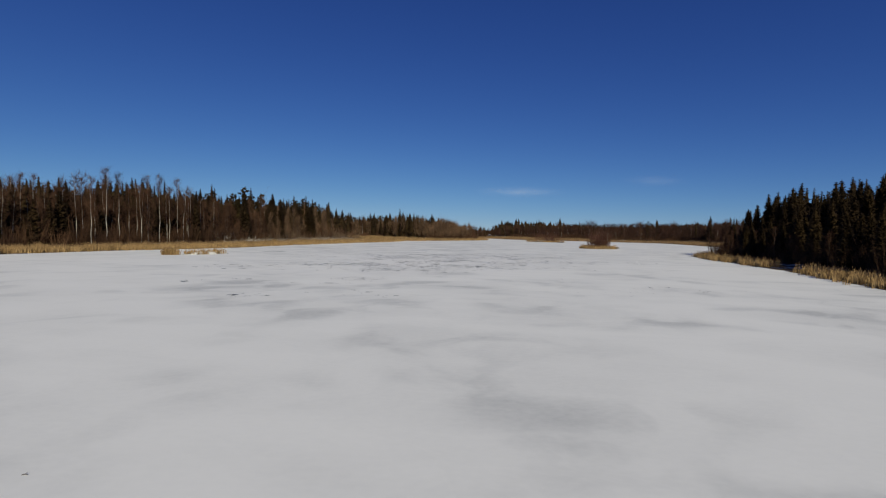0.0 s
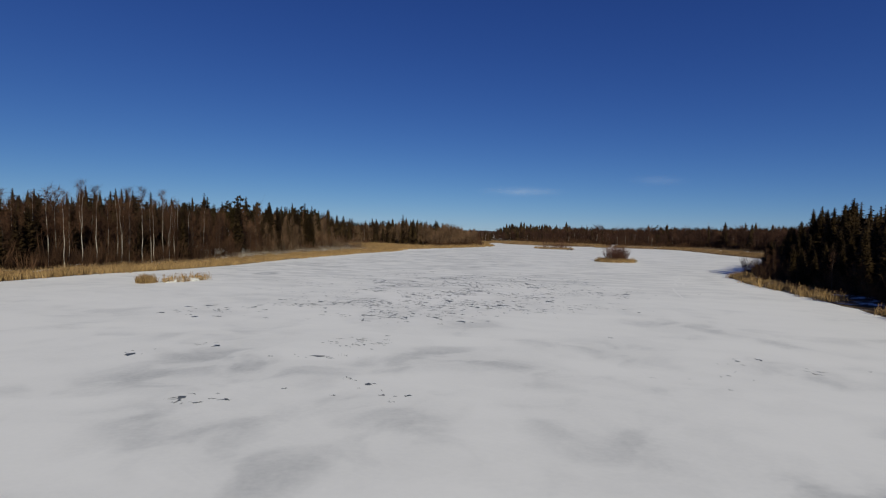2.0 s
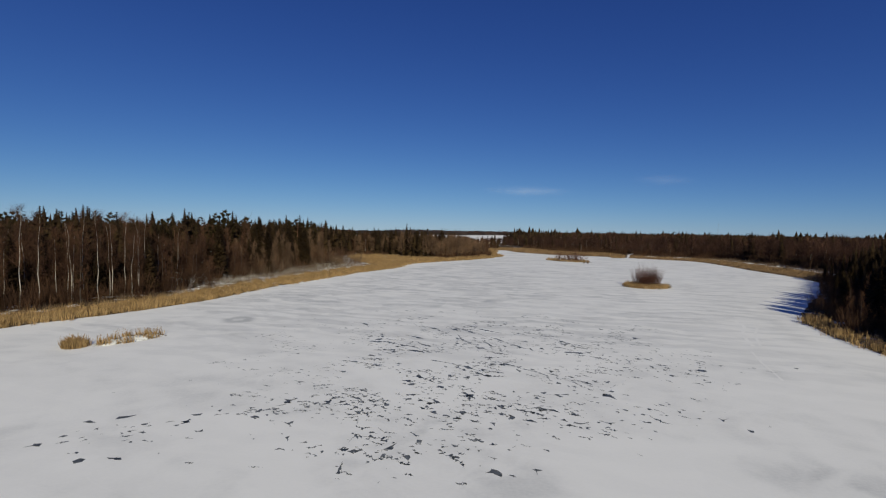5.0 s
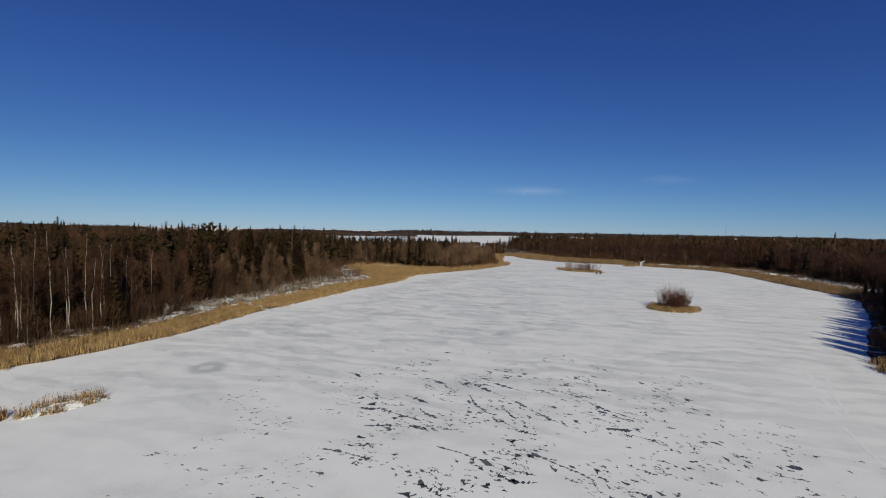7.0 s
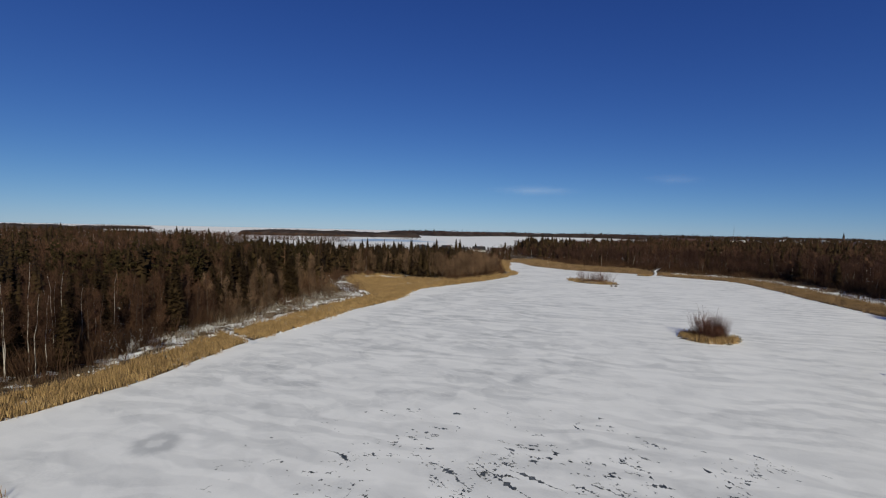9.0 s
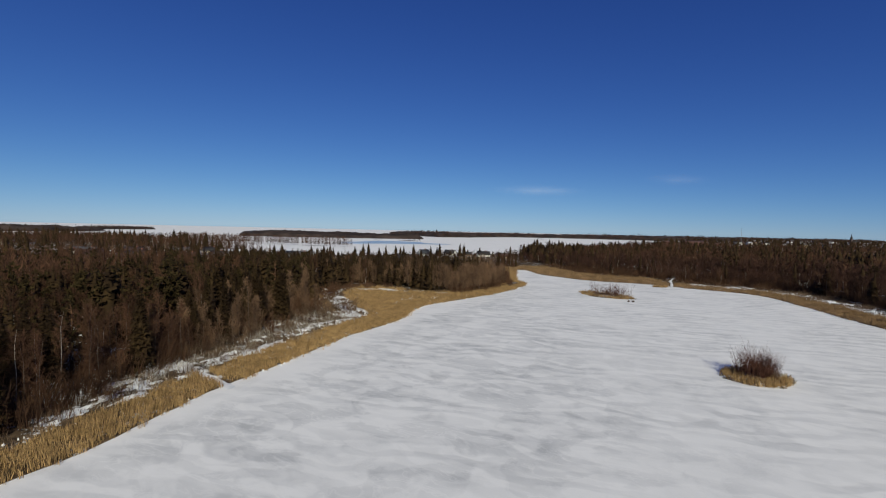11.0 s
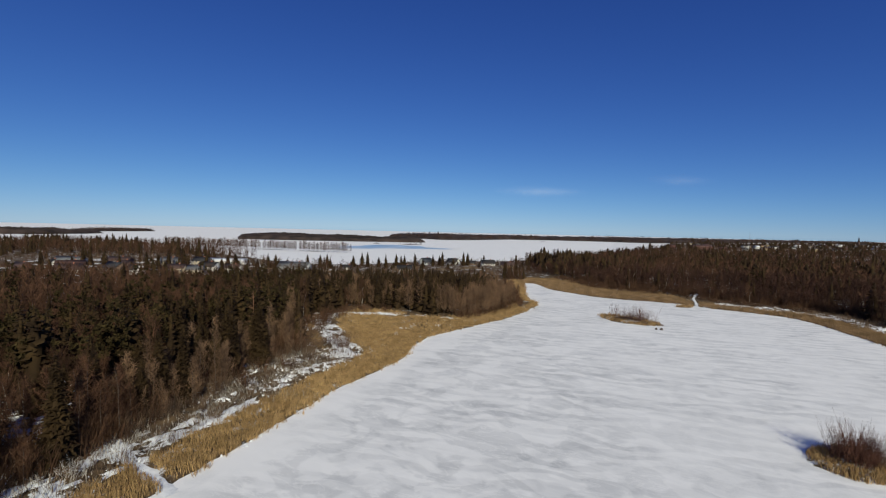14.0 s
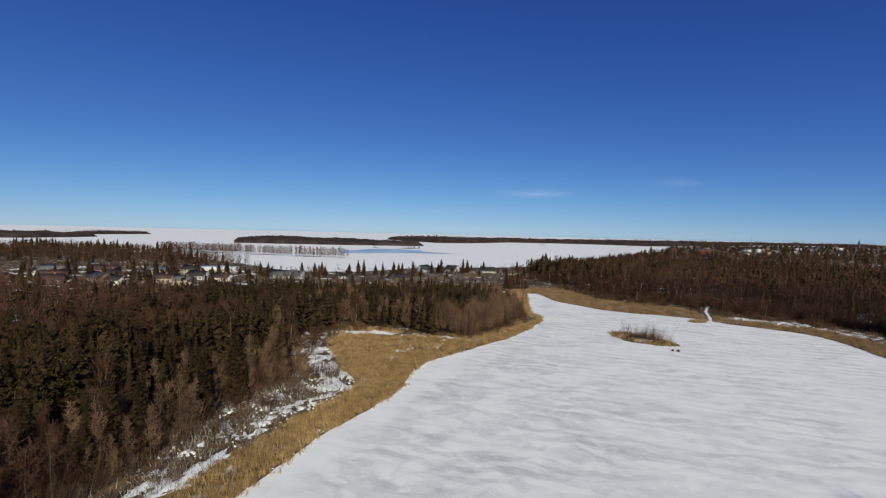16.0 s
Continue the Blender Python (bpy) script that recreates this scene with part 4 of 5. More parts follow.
def islet(name, cx, cy, rx, ry, turn, label, bushes, bush_scale, reeds, reed_ring, sparse=False, ground=None):
    rng = np.random.default_rng(int(abs(cx) * 7 + cy))
    base = new(name)
    tagged(base, label, "islet")
    base.matrix_basis = pose(cx, cy, 0, 0, 0, turn)
    g, n, rings = Geo(), 40, 7
    pts = [(0, 0, 0.45)]
    for k in range(1, rings + 1):
        for a in range(n):
            t = 2 * math.pi * a / n
            u = k / rings
            w = 1 + 0.10 * math.sin(3 * t + cx) + 0.05 * math.sin(7 * t)
            pts.append((rx * u * w * math.cos(t), ry * u * w * math.sin(t), 0.45 * (1 - u ** 3) - 0.03 + rng.normal(0, 0.03)))
    faces = [(0, 1 + a, 1 + (a + 1) % n) for a in range(n)]
    for k in range(rings - 1):
        for a in range(n):
            i, j = 1 + k * n + a, 1 + k * n + (a + 1) % n
            faces.append((i, i + n, j + n, j))
    g.tris(pts, faces)
    part("mound", g.mesh("mound", ground or LAND), base)
    rows = []
    for k in range(reeds):
        t, u = rng.uniform(0.75, 5.85) if ground and bushes else rng.random() * 6.28, math.sqrt(rng.uniform(*reed_ring))
        rows.append((rx * u * math.cos(t), ry * u * math.sin(t), 0.1, 1.0, rng.uniform(0.65, 1.1), rng.random() * 6.28, rng.integers(3)))
    ob = scatter("reeds", REEDS, rows, [REED, REED_HEAD], "dry golden reeds round the islet", "")
    ob.parent = base
    for k in range(bushes):
        t, u = rng.random() * 6.28, rng.random() ** 0.75 * 0.52
        b = part("bush", sapling_mesh[k % 3] if sparse or k % 5 == 4 else islet_bush_mesh[k % 4], base)
        u = u * 1.6 if sparse else u
        s = bush_scale * (1.0 if sparse else 1.55 - 1.8 * u) * rng.uniform(0.7, 1.1)
        b.matrix_basis = pose(rx * u * math.cos(t) + 0.1 * rx, ry * u * math.sin(t) + 0.1 * ry, 0.3, 0, 0, rng.random() * 360) @ Matrix.Diagonal((0.82 * s, 0.82 * s, 0.96 * s, 1))
    return base


bush_islet = islet("islet", 55.9, 159.3, 6.5, 5.6, 12, "small reedy islet with leafless bushes in the ice", 26, 1.42, 620, (0.12, 1.0), False, CLUMP)
tussock_rng = np.random.default_rng(19)
tussock_mesh = []
for k in range(3):
    g = Geo()
    for j in range(26):
        a, r = tussock_rng.random() * 6.28, tussock_rng.random() ** 0.5
        p = np.array([math.cos(a) * r, math.sin(a) * r, -0.05])
        d = np.array([math.cos(a) * r * 0.7 + tussock_rng.normal(0, 0.2), math.sin(a) * r * 0.7 + tussock_rng.normal(0, 0.2), tussock_rng.uniform(0.5, 1.0)])
        w = np.array([-math.sin(a), math.cos(a), 0]) * 0.16
        g.tris([p - w, p + w, p + d * 0.6 + w * 0.8, p + d * 0.6 - w * 0.8, p + d], [(0, 1, 2, 3), (3, 2, 4)])
    tussock_mesh.append(g.mesh("tussock", TUSSOCK))
for k in range(30):
    t, u = tussock_rng.normal(0.15, 0.55), tussock_rng.uniform(0.62, 1.02)
    ob = part("tussock", tussock_mesh[k % 3], bush_islet, "pale dead grass tussock" if k == 0 else "")
    q = tussock_rng.uniform(0.55, 1.0)
    ob.matrix_basis = pose(6.5 * u * math.cos(t), 5.6 * u * math.sin(t), 0.12, 0, 0, tussock_rng.random() * 360) @ Matrix.Diagonal((q, q, q, 1))
islet("islet", 63, 275, 13.5, 7.5, -50, "low far islet with reddish bare saplings in the ice", 46, 1.4, 380, (0.2, 1.0), True)
islet("islet", 106, 314, 5.0, 2.5, 20, "flat patch of dry reeds in the ice", 0, 1.0, 160, (0.0, 1.0))
islet("islet", -50.7, 82.4, 1.4, 1.2, 0, "tight clump of tall golden reeds in the ice", 0, 1.0, 150, (0.0, 0.9))
islet("islet", -46.4, 86.6, 4.3, 1.9, 55, "low broken clump of reeds and snow in the ice", 0, 1.0, 60, (0.1, 1.0), False, CLUMP)


# ---- snow lying on the bank, trails, marks on the ice ----
def drape(p):
    return np.maximum(land_height(p), 0.0)


STRAW = mat("dead_meadow_grass", (0.10, 0.068, 0.036), (0.26, 0.18, 0.095), 0.4, 0.95, 0.05, space="World", detail=7)


def snow_patch(cx, cy, rx, ry, turn, rng, grass=False):
    """A low, ragged bed of old snow, or of dead grass, that follows the ground."""
    n, rings = 44, 4
    ang = np.linspace(0, 2 * math.pi, n, endpoint=False)
    wob = 1 + 0.22 * np.sin(3 * ang + rng.random() * 6) + 0.16 * np.sin(5 * ang + rng.random() * 6) + 0.1 * np.sin(11 * ang + rng.random() * 6) + rng.normal(0, 0.13, n)
    c, s = math.cos(radians(turn)), math.sin(radians(turn))
    pts = [(0.0, 0.0, 0.16)]
    for k in range(1, rings + 1):
        u = k / rings
        for a, w in zip(ang, wob):
            pts.append((rx * u * w * math.cos(a), ry * u * w * math.sin(a), 0.16 * (1 - u ** 2.5) - 0.05 * (k == rings) + rng.normal(0, 0.015)))
    p = np.array(pts)
    q = np.column_stack([cx + p[:, 0] * c - p[:, 1] * s, cy + p[:, 0] * s + p[:, 1] * c])
    z = drape(q) + p[:, 2] + 0.02
    z0 = z[0]
    faces = [(0, 1 + a, 1 + (a + 1) % n) for a in range(n)]
    for k in range(rings - 1):
        for a in range(n):
            i, j = 1 + k * n + a, 1 + k * n + (a + 1) % n
            faces += [(i, i + n, j + n), (i, j + n, j)]
    v = np.column_stack([q[:, 0] - cx, q[:, 1] - cy, z - z0])
    name = "grass_patch" if grass else "snow_patch"
    ob = new(name, mesh_of(name, v, np.array(faces), [STRAW if grass else SNOW_PATCH], smooth=True))
    ob.location = (cx, cy, z0)
    if grass:
        return tagged(ob, "ragged patch of tan dead grass between the houses", "grass", "dead grass in the village")
    return tagged(ob, "melting patch of old white snow on the bank", "snow patch", "snow patches on the bank")


rng = np.random.default_rng(41)
shore = POND[4:len(SHORE_WEST) - 8]
steps = np.linspace(0, len(shore) - 1.01, 120)
for t in steps:
    a, b = shore[int(t)], shore[int(t) + 1]
    q = a + (b - a) * (t % 1)
    side = np.array([-(b - a)[1], (b - a)[0]]) / np.linalg.norm(b - a)
    if rng.random() < (0.25 if q[1] < 138 else 0.78 if q[1] < 172 else 0.55):
        q = q + side * rng.uniform(8.8, 17.5)
        turn = math.degrees(math.atan2(*(b - a)[::-1]))
        snow_patch(q[0], q[1], rng.uniform(0.8, 3.2), rng.uniform(0.5, 1.5), turn + rng.normal(0, 25), rng)
for k in range(52):
    y = rng.uniform(207, 264)
    snow_patch(np.interp(y, SNOW_Y, SNOW_X) + rng.normal(0, 3.0), y, rng.uniform(1.5, 3.8), rng.uniform(1.2, 3.0), rng.uniform(40, 130), rng)
for k in range(30):
    snow_patch(-86 + rng.normal(0, 8), 153 + rng.normal(0, 5.5), rng.uniform(1.2, 4), rng.uniform(1, 2.6), rng.uniform(0, 180), rng)
for q in ((-60, 152, 2.2, 1.6, 30), (-63.5, 154, 2.5, 1.8, 30), (-63, 151, 1.8, 1.2, 60), (-57.5, 148, 2.2, 0.9, 60), (-62.5, 142.5, 3.2, 1.6, 70), (-60, 138, 2.8, 1.2, 70), (-55.5, 158, 3.0, 1.5, 70),
          (-53.6, 164.5, 3.4, 1.7, 70), (-51.5, 171, 3.0, 1.2, 70), (-64, 131, 3, 1.3, 75), (-60, 261, 3, 3, 20), (-53, 265, 4, 3.6, 20), (-46, 267, 4.5, 3.4, 0), (-40, 268, 4.5, 3.2, 5), (-35, 269, 4, 2.6, 10)):
    snow_patch(*q, rng)
for k in range(44):
    q = np.array([rng.uniform(-360, 20), rng.uniform(345, 515)])
    if village(q[None])[0]:
        snow_patch(q[0], q[1], rng.uniform(5, 13), rng.uniform(3, 8), rng.uniform(-20, 20), rng, True)
for k in range(70):
    q = np.array([rng.uniform(-360, -110), rng.uniform(325, 505)])
    if village(q[None])[0]:
        snow_patch(q[0], q[1], rng.uniform(3, 10), rng.uniform(2, 6), rng.uniform(-20, 20), rng)
shore = np.array(SHORE_NORTH[7:] + [(127, 186)], float)
for t in np.linspace(0, len(shore) - 1.01, 130):
    a, b = shore[int(t)], shore[int(t) + 1]
    side = np.array([-(b - a)[1], (b - a)[0]]) / np.linalg.norm(b - a)
    q = a + (b - a) * (t % 1) + side * rng.uniform(11.5, np.interp(t, (0, 4), (17, 28)))
    turn = math.degrees(math.atan2(*(b - a)[::-1]))
    snow_patch(q[0], q[1], rng.uniform(0.8, 2.6), rng.uniform(0.5, 1.1), turn + rng.normal(0, 30), rng)


def trail(name, points, width, label):
    """A trodden, snow-covered way across the bank."""
    rng = np.random.default_rng(3)
    pts = np.array(points, float)
    ts = np.linspace(0, len(pts) - 1.001, 30)
    mid = np.array([pts[int(t)] + (pts[int(t) + 1] - pts[int(t)]) * (t % 1) for t in ts])
    d = np.gradient(mid, axis=0)
    d /= np.linalg.norm(d, axis=1)[:, None]
    side = np.column_stack([-d[:, 1], d[:, 0]])
    rows = [mid + side * w * width * (1 + rng.normal(0, 0.18, (30, 1))) for w in (-0.5, -0.25, 0, 0.25, 0.5)]
    v = []
    for k, r in enumerate(rows):
        v.append(np.column_stack([r, drape(r) + (0.02, 0.10, 0.07, 0.10, 0.02)[k]]))
    f = [(k * 30 + i, k * 30 + i + 1, (k + 1) * 30 + i + 1, (k + 1) * 30 + i) for k in range(4) for i in range(29)]
    ob = new(name, mesh_of(name, np.concatenate(v), np.array(f)[:, ::-1], [SNOW_PATCH], smooth=True))
    return tagged(ob, label, "trail", kind="structure")


trail("trail", [(-46.5, 143.8), (-49, 145.8), (-55.8, 149.5), (-60.3, 153), (-66.5, 157), (-74, 161)], 2.0, "snow-covered footpath through the reeds to the lake")
trail("trail", [(110, 311), (113.3, 316), (118.2, 327), (122.6, 338), (130, 350), (140, 361)], 1.3, "snow-covered track from the ice up through the far reeds")

# deadwood: pale broken branches lying on the bank
PALE = mat("weathered_deadwood", (0.22, 0.19, 0.16), (0.46, 0.42, 0.36), 1.2, 0.9, 0, 0.3, "island", space="World")
LITTER = [bush(R, 1.3, 16, 0.02, 3.4, 2) for _ in range(3)]
lit = cells(-75, -25, 132, 225, 1.6, rng)
dl = inland(lit) - edge_width(lit)
lit = lit[(dl > np.where((lit[:, 1] > 175) & (lit[:, 1] < 212), -15, -8)) & (dl < 4) & (rng.random(len(lit)) < 0.34)]
rows = rows_for(lit, rng, 3, 0.6, 1.3)
rows[:, 3] *= 1.7
scatter("fallen_branches", LITTER, rows, [PALE], "pale weathered branches and dead brush on the bank", "deadwood")

# crusted lumps of snow left along the edges of the reeds
def lump(rng):
    g = Geo()
    a = np.linspace(0, 2 * math.pi, 7, endpoint=False)
    r = rng.uniform(0.6, 1.2, 7)
    low = [(q * math.cos(t), q * math.sin(t), -0.1) for q, t in zip(r, a)]
    top = [(0.6 * q * math.cos(t), 0.6 * q * math.sin(t), rng.uniform(0.35, 0.6)) for q, t in zip(r, a)]
    g.tris(low + top + [(0, 0, 0.7)], [(k, (k + 1) % 7, 7 + (k + 1) % 7, 7 + k) for k in range(7)] + [(7 + k, 7 + (k + 1) % 7, 14) for k in range(7)])
    return g


lumps = np.concatenate([cells(-90, 36, 60, 345, 0.8, rng), cells(100, 175, 185, 325, 0.9, rng)])
dl = inland(lumps)
chance = np.where((dl > -1.0) & (dl < 0.5), np.where(lumps[:, 1] > 200, 0.34, np.where(lumps[:, 1] > 130, 0.12, 0.0)), np.where((dl > 8) & (dl < 12) & (lumps[:, 1] > 120) & (lumps[:, 1] < 215), 0.2, 0.0))
rim = np.abs(np.abs(lumps[:, 0] - np.interp(lumps[:, 1], SNOW_Y, SNOW_X)) - 6) < 2
chance = np.where(rim & (lumps[:, 1] > 208) & (lumps[:, 1] < 270), 0.3, chance)
ragged = field(lumps, 4.0, 1.1)
slope = (lumps[:, 0] < -30) & (lumps[:, 1] > 172) & (lumps[:, 1] < 216) & (dl > 9.5) & (dl < 25)
chance = np.where(slope, np.clip(0.8 * ragged - 0.22, 0.02, 0.32), chance)
far_strip = (lumps[:, 0] > 100) & (dl > 10.5) & (dl < 17 + 6 * np.clip((300 - lumps[:, 1]) / 60, 0, 1))
chance = np.where(lumps[:, 0] > 100, np.where(far_strip, np.clip(1.4 * ragged - 0.1, 0.1, 0.9), 0), chance)
big = (slope | far_strip)
chosen = rng.random(len(lumps)) < chance
lumps, big = lumps[chosen], big[chosen]
rows = np.column_stack([lumps, drape(lumps), rng.uniform(0.08, 0.32, len(lumps)) * np.where(big, 1.7, 1), rng.uniform(0.15, 0.45, len(lumps)) * np.where(big, 1.4, 1), rng.random(len(lumps)) * 6.28, rng.integers(0, 3, len(lumps))])
scatter("snow_crust", [lump(R) for _ in range(3)], rows, [SNOW_PATCH], "small crusted lumps of snow along the reeds", "snow")

# low twigs and dead grass sticking out of the snow on the bank
LOW = [bush(R, 0.9, 14, 0.018, 1.5, 2) for _ in range(3)]
low = cells(-75, -20, 85, 285, 1.15, rng)
dl = inland(low)
right = cells(100, 180, 185, 330, 1.5, rng)
dr = inland(right)
right = right[(dr > 10) & (dr < 30) & (rng.random(len(right)) < 0.28)]
low = low[(((dl > 8.5) & (dl < 21) & (low[:, 1] < 215)) | ((np.abs(low[:, 0] - np.interp(low[:, 1], SNOW_Y, SNOW_X)) < 9) & (low[:, 1] > 205) & (low[:, 1] < 275))) & (rng.random(len(low)) < 0.34)]
rows = np.concatenate([rows_for(low, rng, 3, 0.6, 1.7), rows_for(right, rng, 3, 1.0, 2.4)])
scatter("low_twigs", LOW, rows, [BANK_TWIG], "thin brown twigs and dead stalks in the bank snow", "scrub")

# dark bare ice showing through the snow: long wind-cut strips and crumbs
CLUSTERS = [(28, 100, 3.5, 3, 40), (-20.8, 44.8, 1.6, 0.6, 7), (-24, 42.1, 1.0, 0.6, 6), (-10.2, 41.9, 2.4, 0.4, 15), (-8.4, 46.2, 2.2, 1.8, 36), (-6.5, 36.2, 2.4, 1.2, 9),
            (-5.0, 34.3, 2.2, 0.7, 7), (-15.3, 33.2, 1.6, 0.8, 9), (11.9, 49.1, 1.6, 0.4, 5), (16.4, 38.6, 3.0, 1.8, 9), (19, 42.2, 3.5, 1.2, 7), (25, 40, 2, 1, 5),
            (-27, 59, 4.5, 2.6, 34), (3, 65, 12, 4, 170), (-13, 66, 11, 4, 190), (-7, 58, 8, 2.6, 110), (25, 80, 7, 5, 70), (20, 92, 6, 4, 40)]
rng = np.random.default_rng(77)
spots = []
for cx, cy, rx, ry, count in CLUSTERS:
    spots.append(np.column_stack([rng.normal(cx, rx * 0.62, count), rng.normal(cy, ry * 0.62, count)]))
# long wind-cut lines: both ends of each
CUTS = [(-14.5, 88.4, -11.5, 88.1), (-11.5, 88.1, -6.9, 85.4), (-12.6, 83.9, -6.5, 83.5), (-9.4, 92.6, -6.2, 90.2), (-7.3, 99.0, -3.2, 94.3), (-2.4, 99.1, 3.1, 92.6),
        (3.1, 92.6, 8.6, 84.8), (0.9, 98.2, 6.1, 94.1), (2.0, 90.1, 3.3, 86.5), (-1.6, 93.4, 0.3, 87.8), (8.8, 95.7, 12.3, 93.2), (12.5, 92.4, 17.4, 86.6),
        (14.1, 96.1, 16.9, 95.4), (12.3, 84.8, 15.4, 84.2), (0.9, 86.6, 2.7, 84.5), (-7.3, 88.6, -5.2, 86.0), (-19.1, 100.7, -15.6, 98.4), (-5, 80, 1, 76), (3, 80, 8, 75), (-16, 79, -10, 77)]
# the wide field in the middle of the lake, in clumps and bands
p = np.column_stack([rng.uniform(-38, 38, 22000), rng.uniform(58, 122, 22000)])
r = ((p[:, 0] + 1) / 32) ** 2 + ((p[:, 1] - 87) / 29) ** 2
chance = np.clip(1.05 - r, 0, 1) * np.clip(field(p, 4.5, 0.7) * 1.5 - 0.35, 0, 1) * np.clip(1.25 - (p[:, 1] - 60) / 62, 0.25, 1)
spots.append(p[rng.random(22000) < chance * 0.75])
spots = np.concatenate(spots)
keep = ((spots[:, 0] - 4) / 7) ** 2 + ((spots[:, 1] - 50) / 5) ** 2 > 1
verts, faces = [], []
for x, y in spots[keep]:
    small = 0.65 if x < -13 and y > 68 else 1.0
    ang = radians(np.interp(x, (-28, -8, 5, 20), (12, -14, -34, -38)) + rng.normal(0, 12))
    c, s = math.cos(ang), math.sin(ang)
    base = len(verts)
    if rng.random() < 0.28:
        length = min(3.0 if y > 52 else 1.5, rng.lognormal((0.2 if rng.random() < 0.3 else -0.6) if y > 52 else -0.7, 0.5))
        n = 7 + 2 * int(min(9, length * 4))
        us = np.linspace(-0.5, 0.5, n)
        line = np.cumsum(rng.normal(0, 0.12, n)) * min(length, 1.6) * 0.5 + rng.normal(0, 0.14) * length * (4 * us * us - 1)
        half = (0.055 + 0.042 * length) * np.clip(1 - (2 * us) ** 2, 0.2, 1) * rng.choice((0.12, 0.5, 1.1, 2.2), n) * small * (0.95 if y > 52 else 0.66)
        for u, l, h in zip(us, line, half):
            for w in (-h * rng.uniform(0.2, 1.3), h * rng.uniform(0.2, 1.3)):
                px, py = u * length, l + w
                verts.append((x + px * c - py * s, y + px * s + py * c, 0.008))
        faces += [t for i in range(n - 1) for t in ((base + 2 * i, base + 2 * i + 2, base + 2 * i + 3), (base + 2 * i, base + 2 * i + 3, base + 2 * i + 1))]
    else:
        n, size = int(rng.integers(6, 10)), min(0.30, rng.lognormal(-2.4, 0.6)) * small * (0.95 if y > 66 else 1.05 if y > 52 else 0.7)
        verts.append((x, y, 0.008))
        for k in range(n):
            a, r = 2 * math.pi * k / n, size * rng.choice((0.15, 0.5, 1.2, 2.3))
            px, py = 1.25 * r * math.cos(a), 0.95 * r * math.sin(a)
            verts.append((x + px * c - py * s, y + px * s + py * c, 0.008))
        faces += [(base, base + 1 + k, base + 1 + (k + 1) % n) for k in range(n)]
for x0, y0, x1, y1 in CUTS:
    length, ang = math.hypot(x1 - x0, y1 - y0), math.atan2(y1 - y0, x1 - x0)
    c, s = math.cos(ang), math.sin(ang)
    n = int(10 + length * 4)
    us = np.linspace(0, 1, n)
    line = np.cumsum(rng.normal(0, 0.06, n)) * 0.7
    line -= us * line[-1]
    line += rng.normal(0, 0.04) * length * np.sin(math.pi * us)
    half = 0.33 * np.abs(np.sin(us * length * 1.3 + rng.random() * 6) * 0.6 + rng.normal(0.3, 0.35, n)) * np.clip(4 * us * (1 - us) + 0.2, 0, 1)
    half[rng.random(n) < 0.08] = 0.004
    base = len(verts)
    for u, l, h in zip(us, line, half):
        for w in (-h * rng.uniform(0.2, 1.2), h * rng.uniform(0.5, 1.3)):
            verts.append((x0 + u * length * c - (l + w) * s, y0 + u * length * s + (l + w) * c, 0.009))
    faces += [t for i in range(n - 1) for t in ((base + 2 * i, base + 2 * i + 2, base + 2 * i + 3), (base + 2 * i, base + 2 * i + 3, base + 2 * i + 1))]
ob = new("bare_ice_strips", mesh_of("bare_ice_strips", np.array(verts), np.array(faces), [BARE_ICE]))
tagged(ob, "dark grey strips of bare ice where wind cut the snow", "bare ice", kind="stuff")


def flat_blob(name, cx, cy, rx, ry, turn, z, material, label, category, seed=1):
    rng = np.random.default_rng(seed)
    n = 48
    a = np.linspace(0, 2 * math.pi, n, endpoint=False)
    w = 1 + 0.12 * np.sin(3 * a + seed) + 0.08 * np.sin(5 * a + 2 * seed) + rng.normal(0, 0.03, n)
    v = [(0, 0, 0)] + [(rx * u * math.cos(t), ry * u * math.sin(t), 0) for t, u in zip(a, w)]
    ob = new(name, mesh_of(name, np.array(v), np.array([(0, 1 + k, 1 + (k + 1) % n) for k in range(n)]), [material]))
    ob.matrix_basis = pose(cx, cy, z, 0, 0, turn)
    return tagged(ob, label, category, kind="structure")


flat_blob("wet_ice", -150, 930, 70, 100, -25, 0.05, WET_ICE, "bluish wet patch on the sea ice", "wet ice")
flat_blob("wet_ice", -80, 900, 60, 30, 4, 0.09, WET_ICE, "bluish wet patch on the sea ice", "wet ice", 3)

# ---- houses ----
def plain(name, c, rough=0.7, scale=0.8):
    return mat(name, tuple(x * 0.8 for x in c), tuple(min(0.9, x * 1.12) for x in c), scale, rough, 0.004)


WALLS = {"white": plain("white_boards", (0.60, 0.57, 0.52)), "yellow": plain("yellow_boards", (0.42, 0.32, 0.17)), "red": plain("red_boards", (0.10, 0.045, 0.035)),
         "brown": plain("brown_boards", (0.16, 0.105, 0.07)), "cream": plain("cream_boards", (0.44, 0.36, 0.25)), "grey": plain("grey_boards", (0.40, 0.40, 0.39))}
ROOFS = {"dark": plain("dark_sheet_roof", (0.045, 0.042, 0.042), 0.85), "blue": plain("blue_sheet_roof", (0.055, 0.058, 0.066), 0.85), "red": plain("brick_red_tiles", (0.11, 0.058, 0.045)),
         "brown": plain("brown_tiles", (0.085, 0.052, 0.043)), "grey": plain("grey_sheet_roof", (0.15, 0.15, 0.152), 0.85), "snow": SNOW_PATCH}
GLASS = bpy.data.materials.new("dark_pane")
GLASS.use_nodes = True
GLASS.node_tree.nodes["Principled BSDF"].inputs["Base Color"].default_value = (0.03, 0.04, 0.05, 1)
GLASS.node_tree.nodes["Principled BSDF"].inputs["Roughness"].default_value = 0.08
